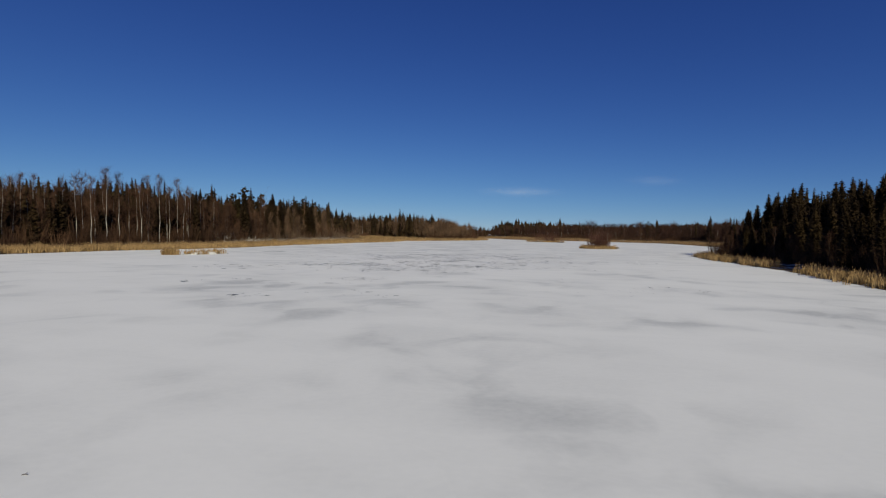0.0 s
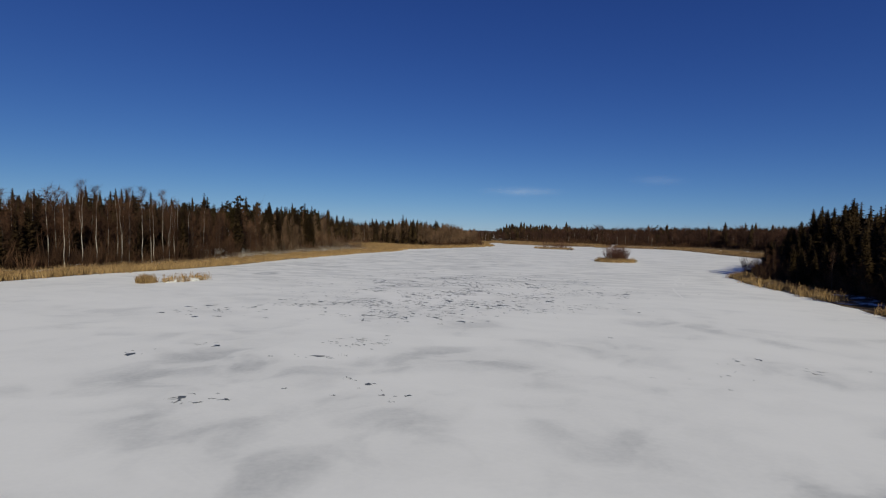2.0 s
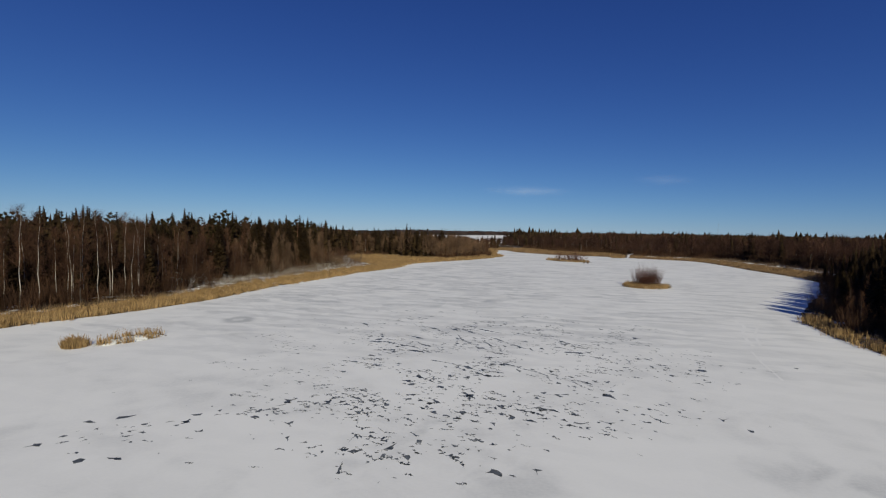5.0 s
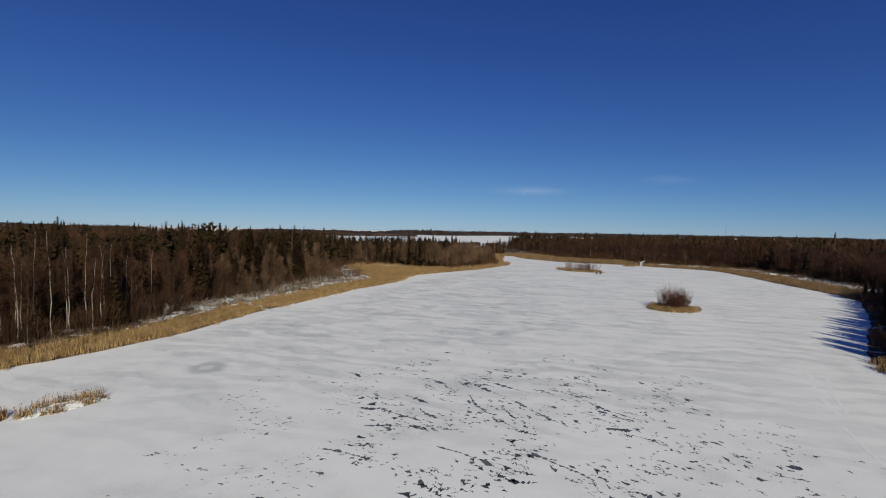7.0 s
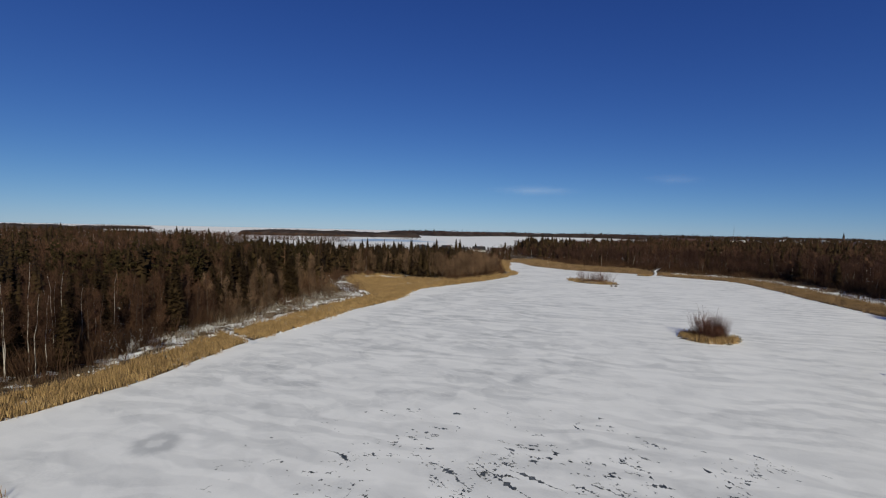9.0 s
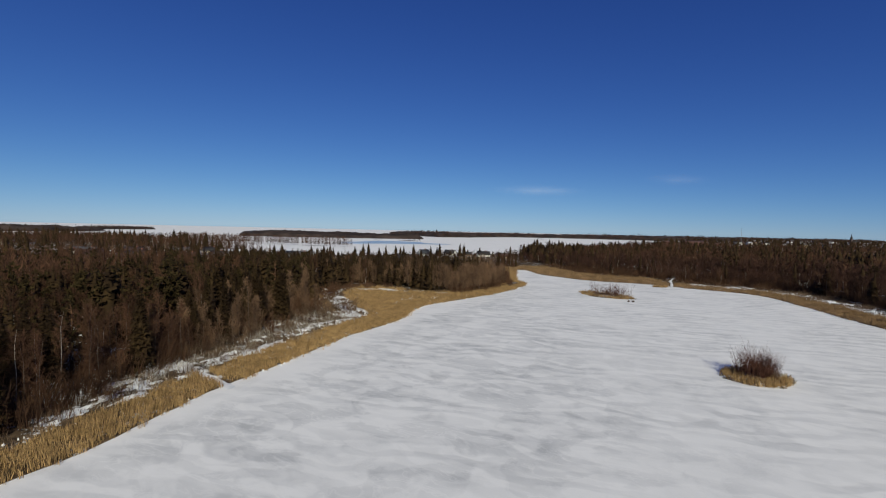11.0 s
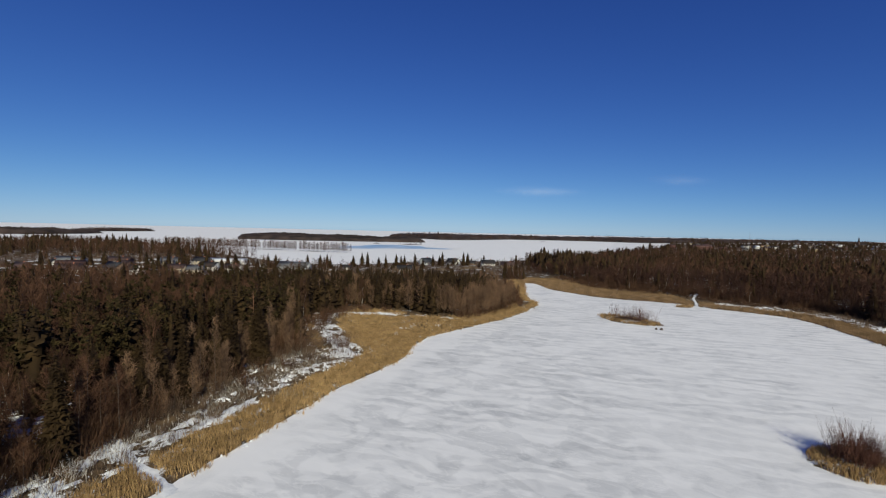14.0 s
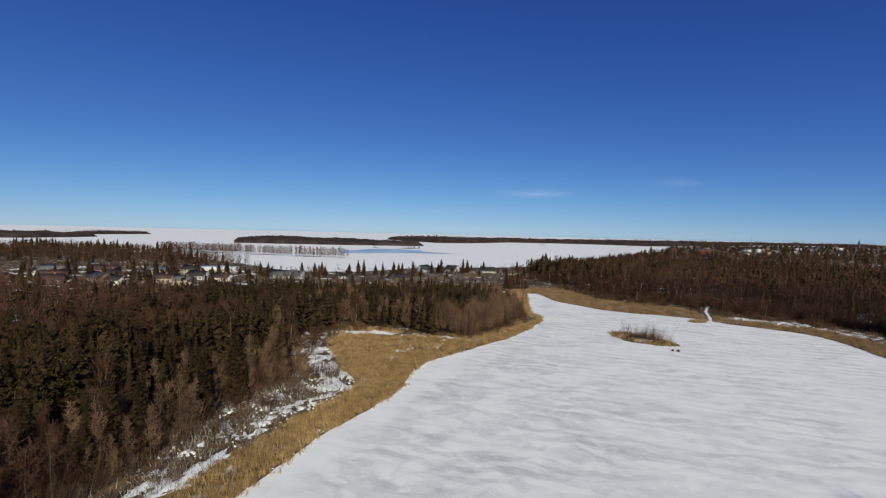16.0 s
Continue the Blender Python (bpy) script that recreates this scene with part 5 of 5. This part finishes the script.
TRIM = plain("white_trim", (0.78, 0.77, 0.74))
DOOR = plain("dark_door", (0.14, 0.09, 0.06))
BRICK = plain("chimney_brick", (0.30, 0.13, 0.09), 0.9, 3.0)


def box_mesh(name, lo, hi, m):
    g = Geo()
    g.box(lo, hi)
    return g.mesh(name, m)


def house(x, y, w, d, h, rise, turn, wall, roof, label, windows=4, chimney=True):
    """A gabled house: body with gables, overhanging roof slabs, windows with frames, door, chimney."""
    z = float(drape(np.array([(x, y)]))[0]) - 0.15
    ob = new("house")
    ob.matrix_basis = pose(x, y, z, 0, 0, turn)
    tagged(ob, label, "house", "houses by the bay")
    g = Geo()
    a, b = w / 2, d / 2
    p = [(-a, -b, 0), (a, -b, 0), (a, b, 0), (-a, b, 0), (-a, -b, h), (a, -b, h), (a, b, h), (-a, b, h), (-a, 0, h + rise), (a, 0, h + rise)]
    g.tris(p, [(0, 1, 5, 4), (2, 3, 7, 6), (1, 2, 6, 9, 5), (3, 0, 4, 8, 7), (4, 5, 9, 8), (6, 7, 8, 9)])
    part("wall", g.mesh("wall", WALLS[wall]), ob)
    g = Geo()
    o, t = 0.5, 0.22
    k = rise / b
    for s in (-1, 1):
        q = [(-a - o, s * (b + o), h - k * o), (a + o, s * (b + o), h - k * o), (a + o, 0, h + rise), (-a - o, 0, h + rise)]
        q = [(i, j, l + 0.02) for i, j, l in q] + [(i, j, l + t) for i, j, l in q]
        g.tris(q, [(0, 1, 2, 3), (7, 6, 5, 4), (0, 4, 5, 1), (1, 5, 6, 2), (2, 6, 7, 3), (3, 7, 4, 0)])
    part("roof", g.mesh("roof", ROOFS[roof]), ob)
    if chimney:
        part("chimney", box_mesh("chimney", (a * 0.3, -0.35, h + rise - 0.6), (a * 0.3 + 0.8, 0.35, h + rise + 0.9), BRICK), ob)
    for i in range(windows):
        u = -a + w * (i + 0.5) / windows
        if i == windows // 2:
            part("door", box_mesh("door", (u - 0.5, -b - 0.06, 0.2), (u + 0.5, -b + 0.05, 2.3), DOOR), ob)
            continue
        for v in ([1.0] if h < 4.5 else [1.0, 3.6]):
            f = part("window", box_mesh("window", (u - 0.75, -b - 0.07, v), (u + 0.75, -b + 0.05, v + 1.4), TRIM), ob)
            part("pane", box_mesh("pane", (u - 0.62, -b - 0.09, v + 0.13), (u + 0.62, -b, v + 1.27), GLASS), f)
    part("window", box_mesh("window", (a - 0.05, -0.7, h * 0.4), (a + 0.07, 0.7, h * 0.4 + 1.3), GLASS), ob)
    return ob


house(-138, 432, 24, 11, 2.8, 3.4, -8, "grey", "grey", "long grey house with a grey-blue sheet roof", 6)
house(-281, 388, 16, 9, 3.2, 3.4, 35, "red", "red", "red wooden house with a brick-red roof")
house(-244, 382, 15, 9, 3.2, 3.6, -25, "brown", "blue", "brown house with a dark blue roof")
house(-284, 436, 18, 9, 3.0, 3.0, 12, "brown", "brown", "brown house with a brown tiled roof among trees")
house(-322, 434, 22, 9, 3.0, 2.4, 5, "grey", "grey", "low house with a grey sheet roof")
house(-230, 419, 12, 9, 5.4, 2.6, 20, "cream", "grey", "two-storey cream house with a grey roof")
house(-214, 434, 13, 8, 5.2, 2.6, -15, "cream", "dark", "two-storey cream house with a dark roof")
house(-194, 409, 13, 9, 3.2, 3.0, -5, "white", "dark", "white house with a dark roof")
house(-214, 470, 34, 12, 3.4, 1.6, 4, "white", "snow", "long white building with a flat snowy roof", 9, False)
house(-258, 408, 11, 8, 3.0, 3.0, 60, "yellow", "brown", "yellow house with a brown roof", 3)
house(-306, 402, 12, 8, 3.0, 2.8, -40, "white", "dark", "small white house with a dark roof", 3)
house(-52, 440, 10.8, 6.8, 2.5, 2.4, 10, "brown", "dark", "brown house with a dark roof behind spruces")
house(-41, 520, 11.5, 8.2, 2.9, 3.7, 50, "grey", "blue", "large house with a steep blue-grey roof", 5)
house(-14, 530, 11.5, 8.2, 2.5, 3.3, -32, "white", "dark", "white house with a dark roof by the bay", 5)
house(4, 520, 7.9, 6.0, 2.2, 2.0, 0, "brown", "dark", "dark low outbuilding by the bay", 3, False)
house(20, 520, 12.2, 9.0, 2.4, 2.9, 5, "white", "dark", "white house with a wide dark roof", 5)
house(37, 500, 11.5, 6.8, 2.4, 2.6, -12, "yellow", "brown", "ochre house with a brown roof")
house(-98, 440, 6.5, 5.2, 2.5, 1.7, 25, "white", "dark", "small white house among spruces", 3)

house(-205, 388, 11, 8, 3.4, 2.6, 15, "cream", "brown", "cream house with a brown tiled roof")
house(-224, 372, 12, 8, 3.2, 2.8, -20, "white", "dark", "white house with a dark roof on a snowy plot", 3)
house(-186, 380, 10, 8, 3.4, 2.6, 8, "cream", "grey", "cream house with a grey roof on a snowy plot", 3)
house(-172, 402, 12, 8, 3.2, 2.6, -12, "white", "brown", "white house with a brown roof", 3)
house(-262, 366, 14, 9, 3.0, 3.4, 22, "brown", "brown", "wide brown house with a brown tiled roof")
house(-300, 372, 12, 8, 3.0, 3.0, -15, "red", "brown", "red wooden house with a brown roof", 3)

# garden trees round the houses
yard = np.array([(-66, 492), (-62, 496), (-58, 490), (-49, 500), (-33, 505), (-27, 510), (-24, 502), (-4, 508), (0, 512), (-72, 470), (-80, 480), (-102, 476), (-96, 484), (-124, 452),
                 (-120, 458), (-115, 450), (-88, 470), (-47, 470), (-40, 474), (-205, 425), (-222, 405), (-236, 402), (-252, 396), (-268, 402), (-300, 420), (-264, 440), (-190, 440)], float)
garden_mesh = [g.mesh("garden_spruce", NEEDLES) for g in SPRUCE_MID]
for q, z in zip(yard, land_height(yard)):
    ob = new("garden_spruce", garden_mesh[int(rng.integers(4))])
    w, h = rng.uniform(1.0, 1.4), rng.uniform(0.60, 0.95)
    ob.matrix_basis = pose(q[0], q[1], z, 0, 0, rng.random() * 360) @ Matrix.Diagonal((w, w, h, 1))
    tagged(ob, "dark garden spruce standing among the houses", "spruce", "spruces among the houses")

homes = np.array([(o.matrix_basis.translation.x, o.matrix_basis.translation.y) for o in bpy.data.objects if o.name.split(".")[0] == "house"])
yard = np.column_stack([rng.uniform(-335, -140, 260), rng.uniform(352, 462, 260)])
yard = yard[village(yard) & (np.linalg.norm(yard[:, None] - homes[None], axis=2).min(1) > 9.5)]
for q, z in zip(yard[:40], land_height(yard[:40])):
    ob = new("garden_spruce", garden_mesh[int(rng.integers(4))])
    w, h = rng.uniform(0.85, 1.25), rng.uniform(0.45, 0.85)
    ob.matrix_basis = pose(q[0], q[1], z, 0, 0, rng.random() * 360) @ Matrix.Diagonal((w, w, h, 1))
    tagged(ob, "dark garden spruce standing among the houses", "spruce", "spruces among the houses")
stand("birch_tree", [((t, BIRCH_BARK), (c, PALE_TWIG)) for t, c in BIRCHES[:2]], yard[40:58], rng, "leafless garden birch standing among the houses", "birch", 1.0, 1.5)

# ---- far shores, islands, town ----
FAR_FLOOR = mat("far_woodland_floor", (0.034, 0.023, 0.018), (0.080, 0.055, 0.042), 0.012, 0.95, space="World", detail=6)
ISLANDS = [np.array([(-556, 1165), (-420, 1168), (-260, 1190), (-105, 1232), (-96, 1262), (-190, 1330), (-330, 1480), (-520, 1560), (-680, 1530), (-640, 1330)], float),
           np.array([(-70, 1560), (28, 1612), (190, 1865), (360, 1900), (535, 1880), (700, 1790), (1000, 1930), (1700, 2600), (2700, 2950), (2700, 3150), (1500, 2800), (700, 2350), (0, 2250), (-300, 1900)], float),
           np.array([(-1800, 900), (-1250, 1040), (-1085, 1150), (-1066, 1230), (-1072, 1330), (-1090, 1400), (-1180, 1370), (-1300, 1330), (-1800, 1350)], float),
           np.array([(-1310, 1630), (-1280, 1760), (-1266, 1880), (-1330, 1900), (-1400, 1760), (-1400, 1660)], float),
           np.array([(262, 1612), (280, 1606), (296, 1616), (282, 1630)], float),
           np.array([(-150, 1075), (-120, 1062), (-84, 1078), (-118, 1092)], float),
           np.array([(-205, 1085), (-190, 1080), (-182, 1090), (-196, 1096)], float)]
FAR_CANOPY = mat("far_wood_canopy", (0.022, 0.0170, 0.0160), (0.060, 0.043, 0.037), 0.035, 0.95, space="World", detail=8)


def canopy(poly, top, seed):
    """The closed, uneven crown of a wood seen from more than a kilometre away."""
    rng = np.random.default_rng(seed)
    lo, hi = poly.min(0), poly.max(0)
    step = float(np.clip((hi - lo).max() / 170, 4.5, 17))

    def rise(p):
        h = top * (0.42 + 0.40 * field(p, 110, seed) + 0.30 * field(p, 27, seed + 0.7)) * rng.uniform(0.72, 1.2, len(p))
        return np.minimum(signed(p, poly) * 0.8, h) + np.where(signed(p, poly) > 0, 0.4, -0.5)

    xs, ys = np.arange(lo[0] - step, hi[0] + 2 * step, step), np.arange(lo[1] - step, hi[1] + 2 * step, step)
    ob = sheet("island_wood", xs, ys, rise, FAR_CANOPY, keep=lambda z: z.max(1) > 0, smooth=False)
    return tagged(ob, "closed dark wood covering an island across the ice", "forest", kind="stuff")


rng = np.random.default_rng(5)
for k, poly in enumerate(ISLANDS):
    if k < 4:
        canopy(poly, (11.5, 14.0, 15.0, 10.0)[k], k + 1)
    lo, hi = poly.min(0), poly.max(0)
    step = max(4.0, (hi - lo).max() / 90)
    xs, ys = np.arange(lo[0] - step, hi[0] + 2 * step, step), np.arange(lo[1] - step, hi[1] + 2 * step, step)
    isle = sheet("island", xs, ys, lambda p: np.clip(signed(p, poly) * 0.08, -0.6, 2.5), FAR_FLOOR, keep=lambda z: z.max(1) > -0.4)
    tagged(isle, "low wooded island across the sea ice", "island", kind="structure")
    area = abs(np.sum(poly[:, 0] * np.roll(poly[:, 1], -1) - poly[:, 1] * np.roll(poly[:, 0], -1))) / 2
    step = float(np.clip(math.sqrt(area / 1500), 5, 36))
    inner = cells(lo[0], hi[0], lo[1], hi[1], step, rng)
    rim = cells(lo[0], hi[0], lo[1], hi[1], max(6, step * (0.32 if k == 1 else 0.45)), rng)
    di = signed(rim, poly)
    rim = rim[(di > 1) & (di < max(12, step * 1.2)) & (rng.random(len(rim)) < 0.7)]
    p = np.concatenate([inner[signed(inner, poly) > 2], rim])
    p = p[np.abs(p[:, 0] + 10) < (p[:, 1] - 90) * 1.25]
    p = p[rng.random(len(p)) < (0.55 if k < 2 else 0.8)]
    s = rng.uniform(0.42, 0.6, len(p)) * (0.75 if k == 4 else 0.9 if k > 4 else (1.05, 2.1, 2.2, 1.6)[k]) * (0.70 + 0.55 * field(p, 120, 1.3)) * (np.clip(0.3 + signed(p, poly) / 70, 0.3, 1) if k in (0, 2) else 1)
    if k == 0:
        s = s * np.interp(p[:, 0], (-560, -500, -430, -360, -300, -230, -170, -105), (0.5, 0.8, 1.1, 0.9, 0.7, 0.8, 0.45, 0.3))
    wide = s * np.clip(step / 9, 1, 4.2 if k == 1 else 3.0)
    bare = rng.random(len(p)) < (0.97 if k == 1 else 0.9)
    rows = np.column_stack([p, np.full(len(p), 0.8), wide, s, rng.random(len(p)) * 6.28, rng.integers(0, 3, len(p))])
    scatter("island_wood", SPRUCE_TINY, rows[~bare], [NEEDLES], "dark wood on an island across the ice", "forest")
    scatter("island_wood", BARE_TINY, rows[bare], [TWIG, BARK], "brown leafless wood on an island across the ice", "forest")

spit = cells(-480, -150, 695, 795, 3.4, rng)
spit = spit[(signed(spit, SPIT) > 0.5) & (field(spit, 9) > 0.12)]
scatter("spit_wood", BARE_FAR, rows_for(spit, rng, 3, 0.85, 1.15), [TWIG, BARK], "row of tall leafless trees on a narrow spit", "forest")

# wooded mainland towards the town
main = cells(350, 2700, 900, 3250, 30, rng)
main = main[(inland(main) > 10) & (main[:, 0] < main[:, 1] * 1.25) & (field(main, 160, 0.3) > 0.22)]
s = rng.uniform(0.6, 0.95, len(main))
rows = np.column_stack([main, np.full(len(main), 2.0), s * 2.6, s, rng.random(len(main)) * 6.28, rng.integers(0, 3, len(main))])
bare = rng.random(len(main)) < 0.6
scatter("mainland_wood", BARE_TINY, rows[bare], [TWIG, BARK], "brown leafless wood round the far town", "forest")
scatter("mainland_wood", SPRUCE_TINY, rows[~bare], [NEEDLES], "dark spruces round the far town", "forest")


def town_house(x, y, w, d, h, turn, wall, roof):
    ob = new("town_house")
    ob.matrix_basis = pose(x, y, 1.6, 0, 0, turn)
    tagged(ob, f"distant {wall} town building with a pitched {'snowy' if roof == 'snow' else roof} roof", "building", "buildings of the far town")
    g = Geo()
    a, b, rise = w / 2, d / 2, d * 0.28
    p = [(-a, -b, 0), (a, -b, 0), (a, b, 0), (-a, b, 0), (-a, -b, h), (a, -b, h), (a, b, h), (-a, b, h), (-a, 0, h + rise), (a, 0, h + rise)]
    g.tris(p, [(0, 1, 5, 4), (2, 3, 7, 6), (1, 2, 6, 9, 5), (3, 0, 4, 8, 7)])
    part("wall", g.mesh("wall", WALLS[wall]), ob)
    g = Geo()
    for s in (-1, 1):
        q = [(-a - 0.5, s * (b + 0.5), h - 0.25), (a + 0.5, s * (b + 0.5), h - 0.25), (a + 0.5, 0, h + rise), (-a - 0.5, 0, h + rise)]
        q += [(i, j, l + 0.3) for i, j, l in q]
        g.tris(q, [(0, 1, 2, 3), (7, 6, 5, 4), (0, 4, 5, 1), (1, 5, 6, 2), (2, 6, 7, 3), (3, 7, 4, 0)])
    part("roof", g.mesh("roof", ROOFS[roof]), ob)


rng = np.random.default_rng(99)
town_house(520, 1075, 44, 14, 9, 6, "red", "red")
for k in range(70):
    u = rng.random()
    x, y = 480 + 1300 * u + rng.normal(0, 60), 1120 + 900 * u + rng.normal(0, 130)
    if inland(np.array([(x, y)]))[0] < 12:
        continue
    wall = ("white", "cream", "yellow", "grey", "white", "red")[rng.integers(6)]
    town_house(x, y, rng.uniform(9, 20), rng.uniform(7, 10), rng.uniform(3.5, 7), rng.uniform(-40, 40), wall, ("snow", "grey", "dark", "red")[rng.integers(4)])

church = new("church")
church.matrix_basis = pose(1574, 1900, 1.5, 0, 0, 12)
tagged(church, "far church with a slim dark spire", "church")
part("nave", box_mesh("nave", (3, -8, 0), (32, 8, 8), WALLS["brown"]), church)
g = Geo()
g.tris([(3, -9, 7.8), (33, -9, 7.8), (33, 9, 7.8), (3, 9, 7.8), (3, 0, 14), (33, 0, 14)], [(0, 1, 5, 4), (2, 3, 4, 5), (1, 2, 5), (3, 0, 4)])
part("roof", g.mesh("roof", ROOFS["dark"]), church)
part("tower", box_mesh("tower", (-3, -2.6, 0), (2.2, 2.6, 22), ROOFS["brown"]), church)
g = Geo()
g.tris([(-3.3, -2.9, 22), (2.5, -2.9, 22), (2.5, 2.9, 22), (-3.3, 2.9, 22), (-0.4, 0, 42)], [(0, 1, 4), (1, 2, 4), (2, 3, 4), (3, 0, 4)])
part("spire", g.mesh("spire", ROOFS["dark"]), church)

MASTS = mat("galvanised_steel", (0.20, 0.20, 0.21), (0.36, 0.36, 0.37), 2.0, 0.5, metal=0.6)
mast = new("radio_mast")
mast.matrix_basis = pose(690, 1180, 1.5)
tagged(mast, "thin grey steel radio mast above the forest", "mast")
for a in range(3):
    g = Geo()
    c, s = math.cos(a * 2.094), math.sin(a * 2.094)
    g.tube([(1.4 * c, 1.4 * s, 0), (0.5 * c, 0.5 * s, 44)], [0.10, 0.07], 5)
    part("leg", g.mesh("leg", MASTS), mast)
for k in range(17):
    g = Geo()
    z, r0, r1 = k * 2.55, 1.4 - 0.9 * k / 17, 1.4 - 0.9 * (k + 1) / 17
    for a in range(3):
        b = a + 1
        g.tube([(r0 * math.cos(a * 2.094), r0 * math.sin(a * 2.094), z), (r1 * math.cos(b * 2.094), r1 * math.sin(b * 2.094), z + 2.55)], [0.035, 0.035], 3)
    part("brace", g.mesh("brace", MASTS), mast)

# two dark stumps frozen in by the far islet, and a stick on the near ice
for x, y, r in ((67.2, 257.8, 0.55), (69.0, 257.4, 0.7)):
    g = Geo()
    g.tube([(0, 0, -0.1), (0.05, 0, 0.3), (0.1, 0.05, 0.62)], [r, r * 0.8, r * 0.45], 9)
    g.tris([(0.1 + r * 0.45 * math.cos(a * 0.698), 0.05 + r * 0.45 * math.sin(a * 0.698), 0.62) for a in range(9)], [tuple(range(9))])
    ob = new("stump", g.mesh("stump", BARK))
    ob.location = (x, y, 0)
    tagged(ob, "dark stump frozen into the lake ice", "stump", "stumps in the ice")
g = Geo()
g.tube([(-0.14, 0, 0.02), (0, 0.03, 0.05), (0.13, 0.0, 0.03)], [0.018, 0.022, 0.008], 5)
g.tube([(0, 0.03, 0.05), (0.05, 0.11, 0.09)], [0.014, 0.005], 5)
ob = new("stick", g.mesh("stick", BARK))
ob.matrix_basis = pose(-8.3, 8.7, 0) @ Matrix.Diagonal((0.45, 0.45, 0.45, 1))
tagged(ob, "small dark forked stick lying on the snow", "stick")


# ---- old tracks over the ice ----
TRACK = mat("pressed_snow", (0.765, 0.752, 0.74), (0.82, 0.805, 0.79), 0.35, 0.7, 0.01, space="World")


def track(points, width):
    rng = np.random.default_rng(12)
    pts = np.array(points, float)
    n = 60
    ts = np.linspace(0, len(pts) - 1.001, n)
    mid = np.array([pts[int(t)] + (pts[int(t) + 1] - pts[int(t)]) * (t % 1) for t in ts])
    for _ in range(6):
        mid[1:-1] = (mid[:-2] + 2 * mid[1:-1] + mid[2:]) / 4
    d = np.gradient(mid, axis=0)
    d /= np.linalg.norm(d, axis=1)[:, None]
    side = np.column_stack([-d[:, 1], d[:, 0]])
    v = np.concatenate([np.column_stack([mid + side * w * width * (1 + rng.normal(0, 0.12, (n, 1))), np.full(n, 0.006)]) for w in (0.5, -0.5)])
    f = np.array([(i, n + i, n + i + 1, i + 1) for i in range(n - 1)])
    ob = new("ski_track", mesh_of("ski_track", v, f, [TRACK]))
    return tagged(ob, "faint pressed track across the snowy ice", "track", kind="structure")


track([(33.5, 75), (36, 82), (38.2, 87)], 0.3)
track([(40.5, 90), (43.5, 97), (48.5, 104), (50, 110)], 0.5)
track([(41.8, 90.5), (45.5, 97), (50, 103)], 0.4)


# ---- thin clouds low in the sky ----
def wisp(x, y, z, half, thick, density):
    m = bpy.data.materials.new("thin_cloud")
    m.use_nodes = True
    nodes, link = m.node_tree.nodes, m.node_tree.links.new
    coord = nodes.new("ShaderNodeTexCoord").outputs["Object"]
    ball = nodes.new("ShaderNodeTexGradient")
    ball.gradient_type = "QUADRATIC_SPHERE"
    link(coord, ball.inputs["Vector"])
    mp = nodes.new("ShaderNodeMapping")
    mp.inputs["Scale"].default_value = (2.2, 1.0, 1.4)
    link(coord, mp.inputs["Vector"])
    nz = nodes.new("ShaderNodeTexNoise")
    nz.inputs["Scale"].default_value, nz.inputs["Detail"].default_value = 1.6, 5
    link(mp.outputs[0], nz.inputs["Vector"])
    mul = nodes.new("ShaderNodeMath")
    mul.operation = "MULTIPLY"
    link(ball.outputs["Fac"], mul.inputs[0])
    link(nz.outputs["Fac"], mul.inputs[1])
    gain = nodes.new("ShaderNodeMath")
    gain.operation = "MULTIPLY"
    gain.use_clamp = True
    gain.inputs[1].default_value = density
    link(mul.outputs[0], gain.inputs[0])
    bsdf = nodes["Principled BSDF"]
    bsdf.inputs["Base Color"].default_value = (0.8, 0.8, 0.82, 1)
    bsdf.inputs["Roughness"].default_value = 1.0
    link(gain.outputs[0], bsdf.inputs["Alpha"])
    g = Geo()
    n, rings = 24, 10
    pts = [(0, 0, 0)]
    for k in range(1, rings + 1):
        for a in range(n):
            t, u = 2 * math.pi * a / n, k / rings
            pts.append((u * math.cos(t), 0.12 * math.sin(3 * t) * u, u * math.sin(t)))
    faces = [(0, 1 + a, 1 + (a + 1) % n) for a in range(n)]
    for k in range(rings - 1):
        for a in range(n):
            i, j = 1 + k * n + a, 1 + k * n + (a + 1) % n
            faces.append((i, i + n, j + n, j))
    g.tris(pts, faces)
    ob = new("cloud", g.mesh("cloud", m))
    ob.matrix_basis = pose(x, y, z) @ Matrix.Diagonal((half, 60, thick, 1))
    return tagged(ob, "faint thin white cloud low in the blue sky", "cloud", kind="structure")


wisp(740, 4300, 408, 520, 66, 0.22)
wisp(2040, 4300, 535, 380, 70, 0.10)
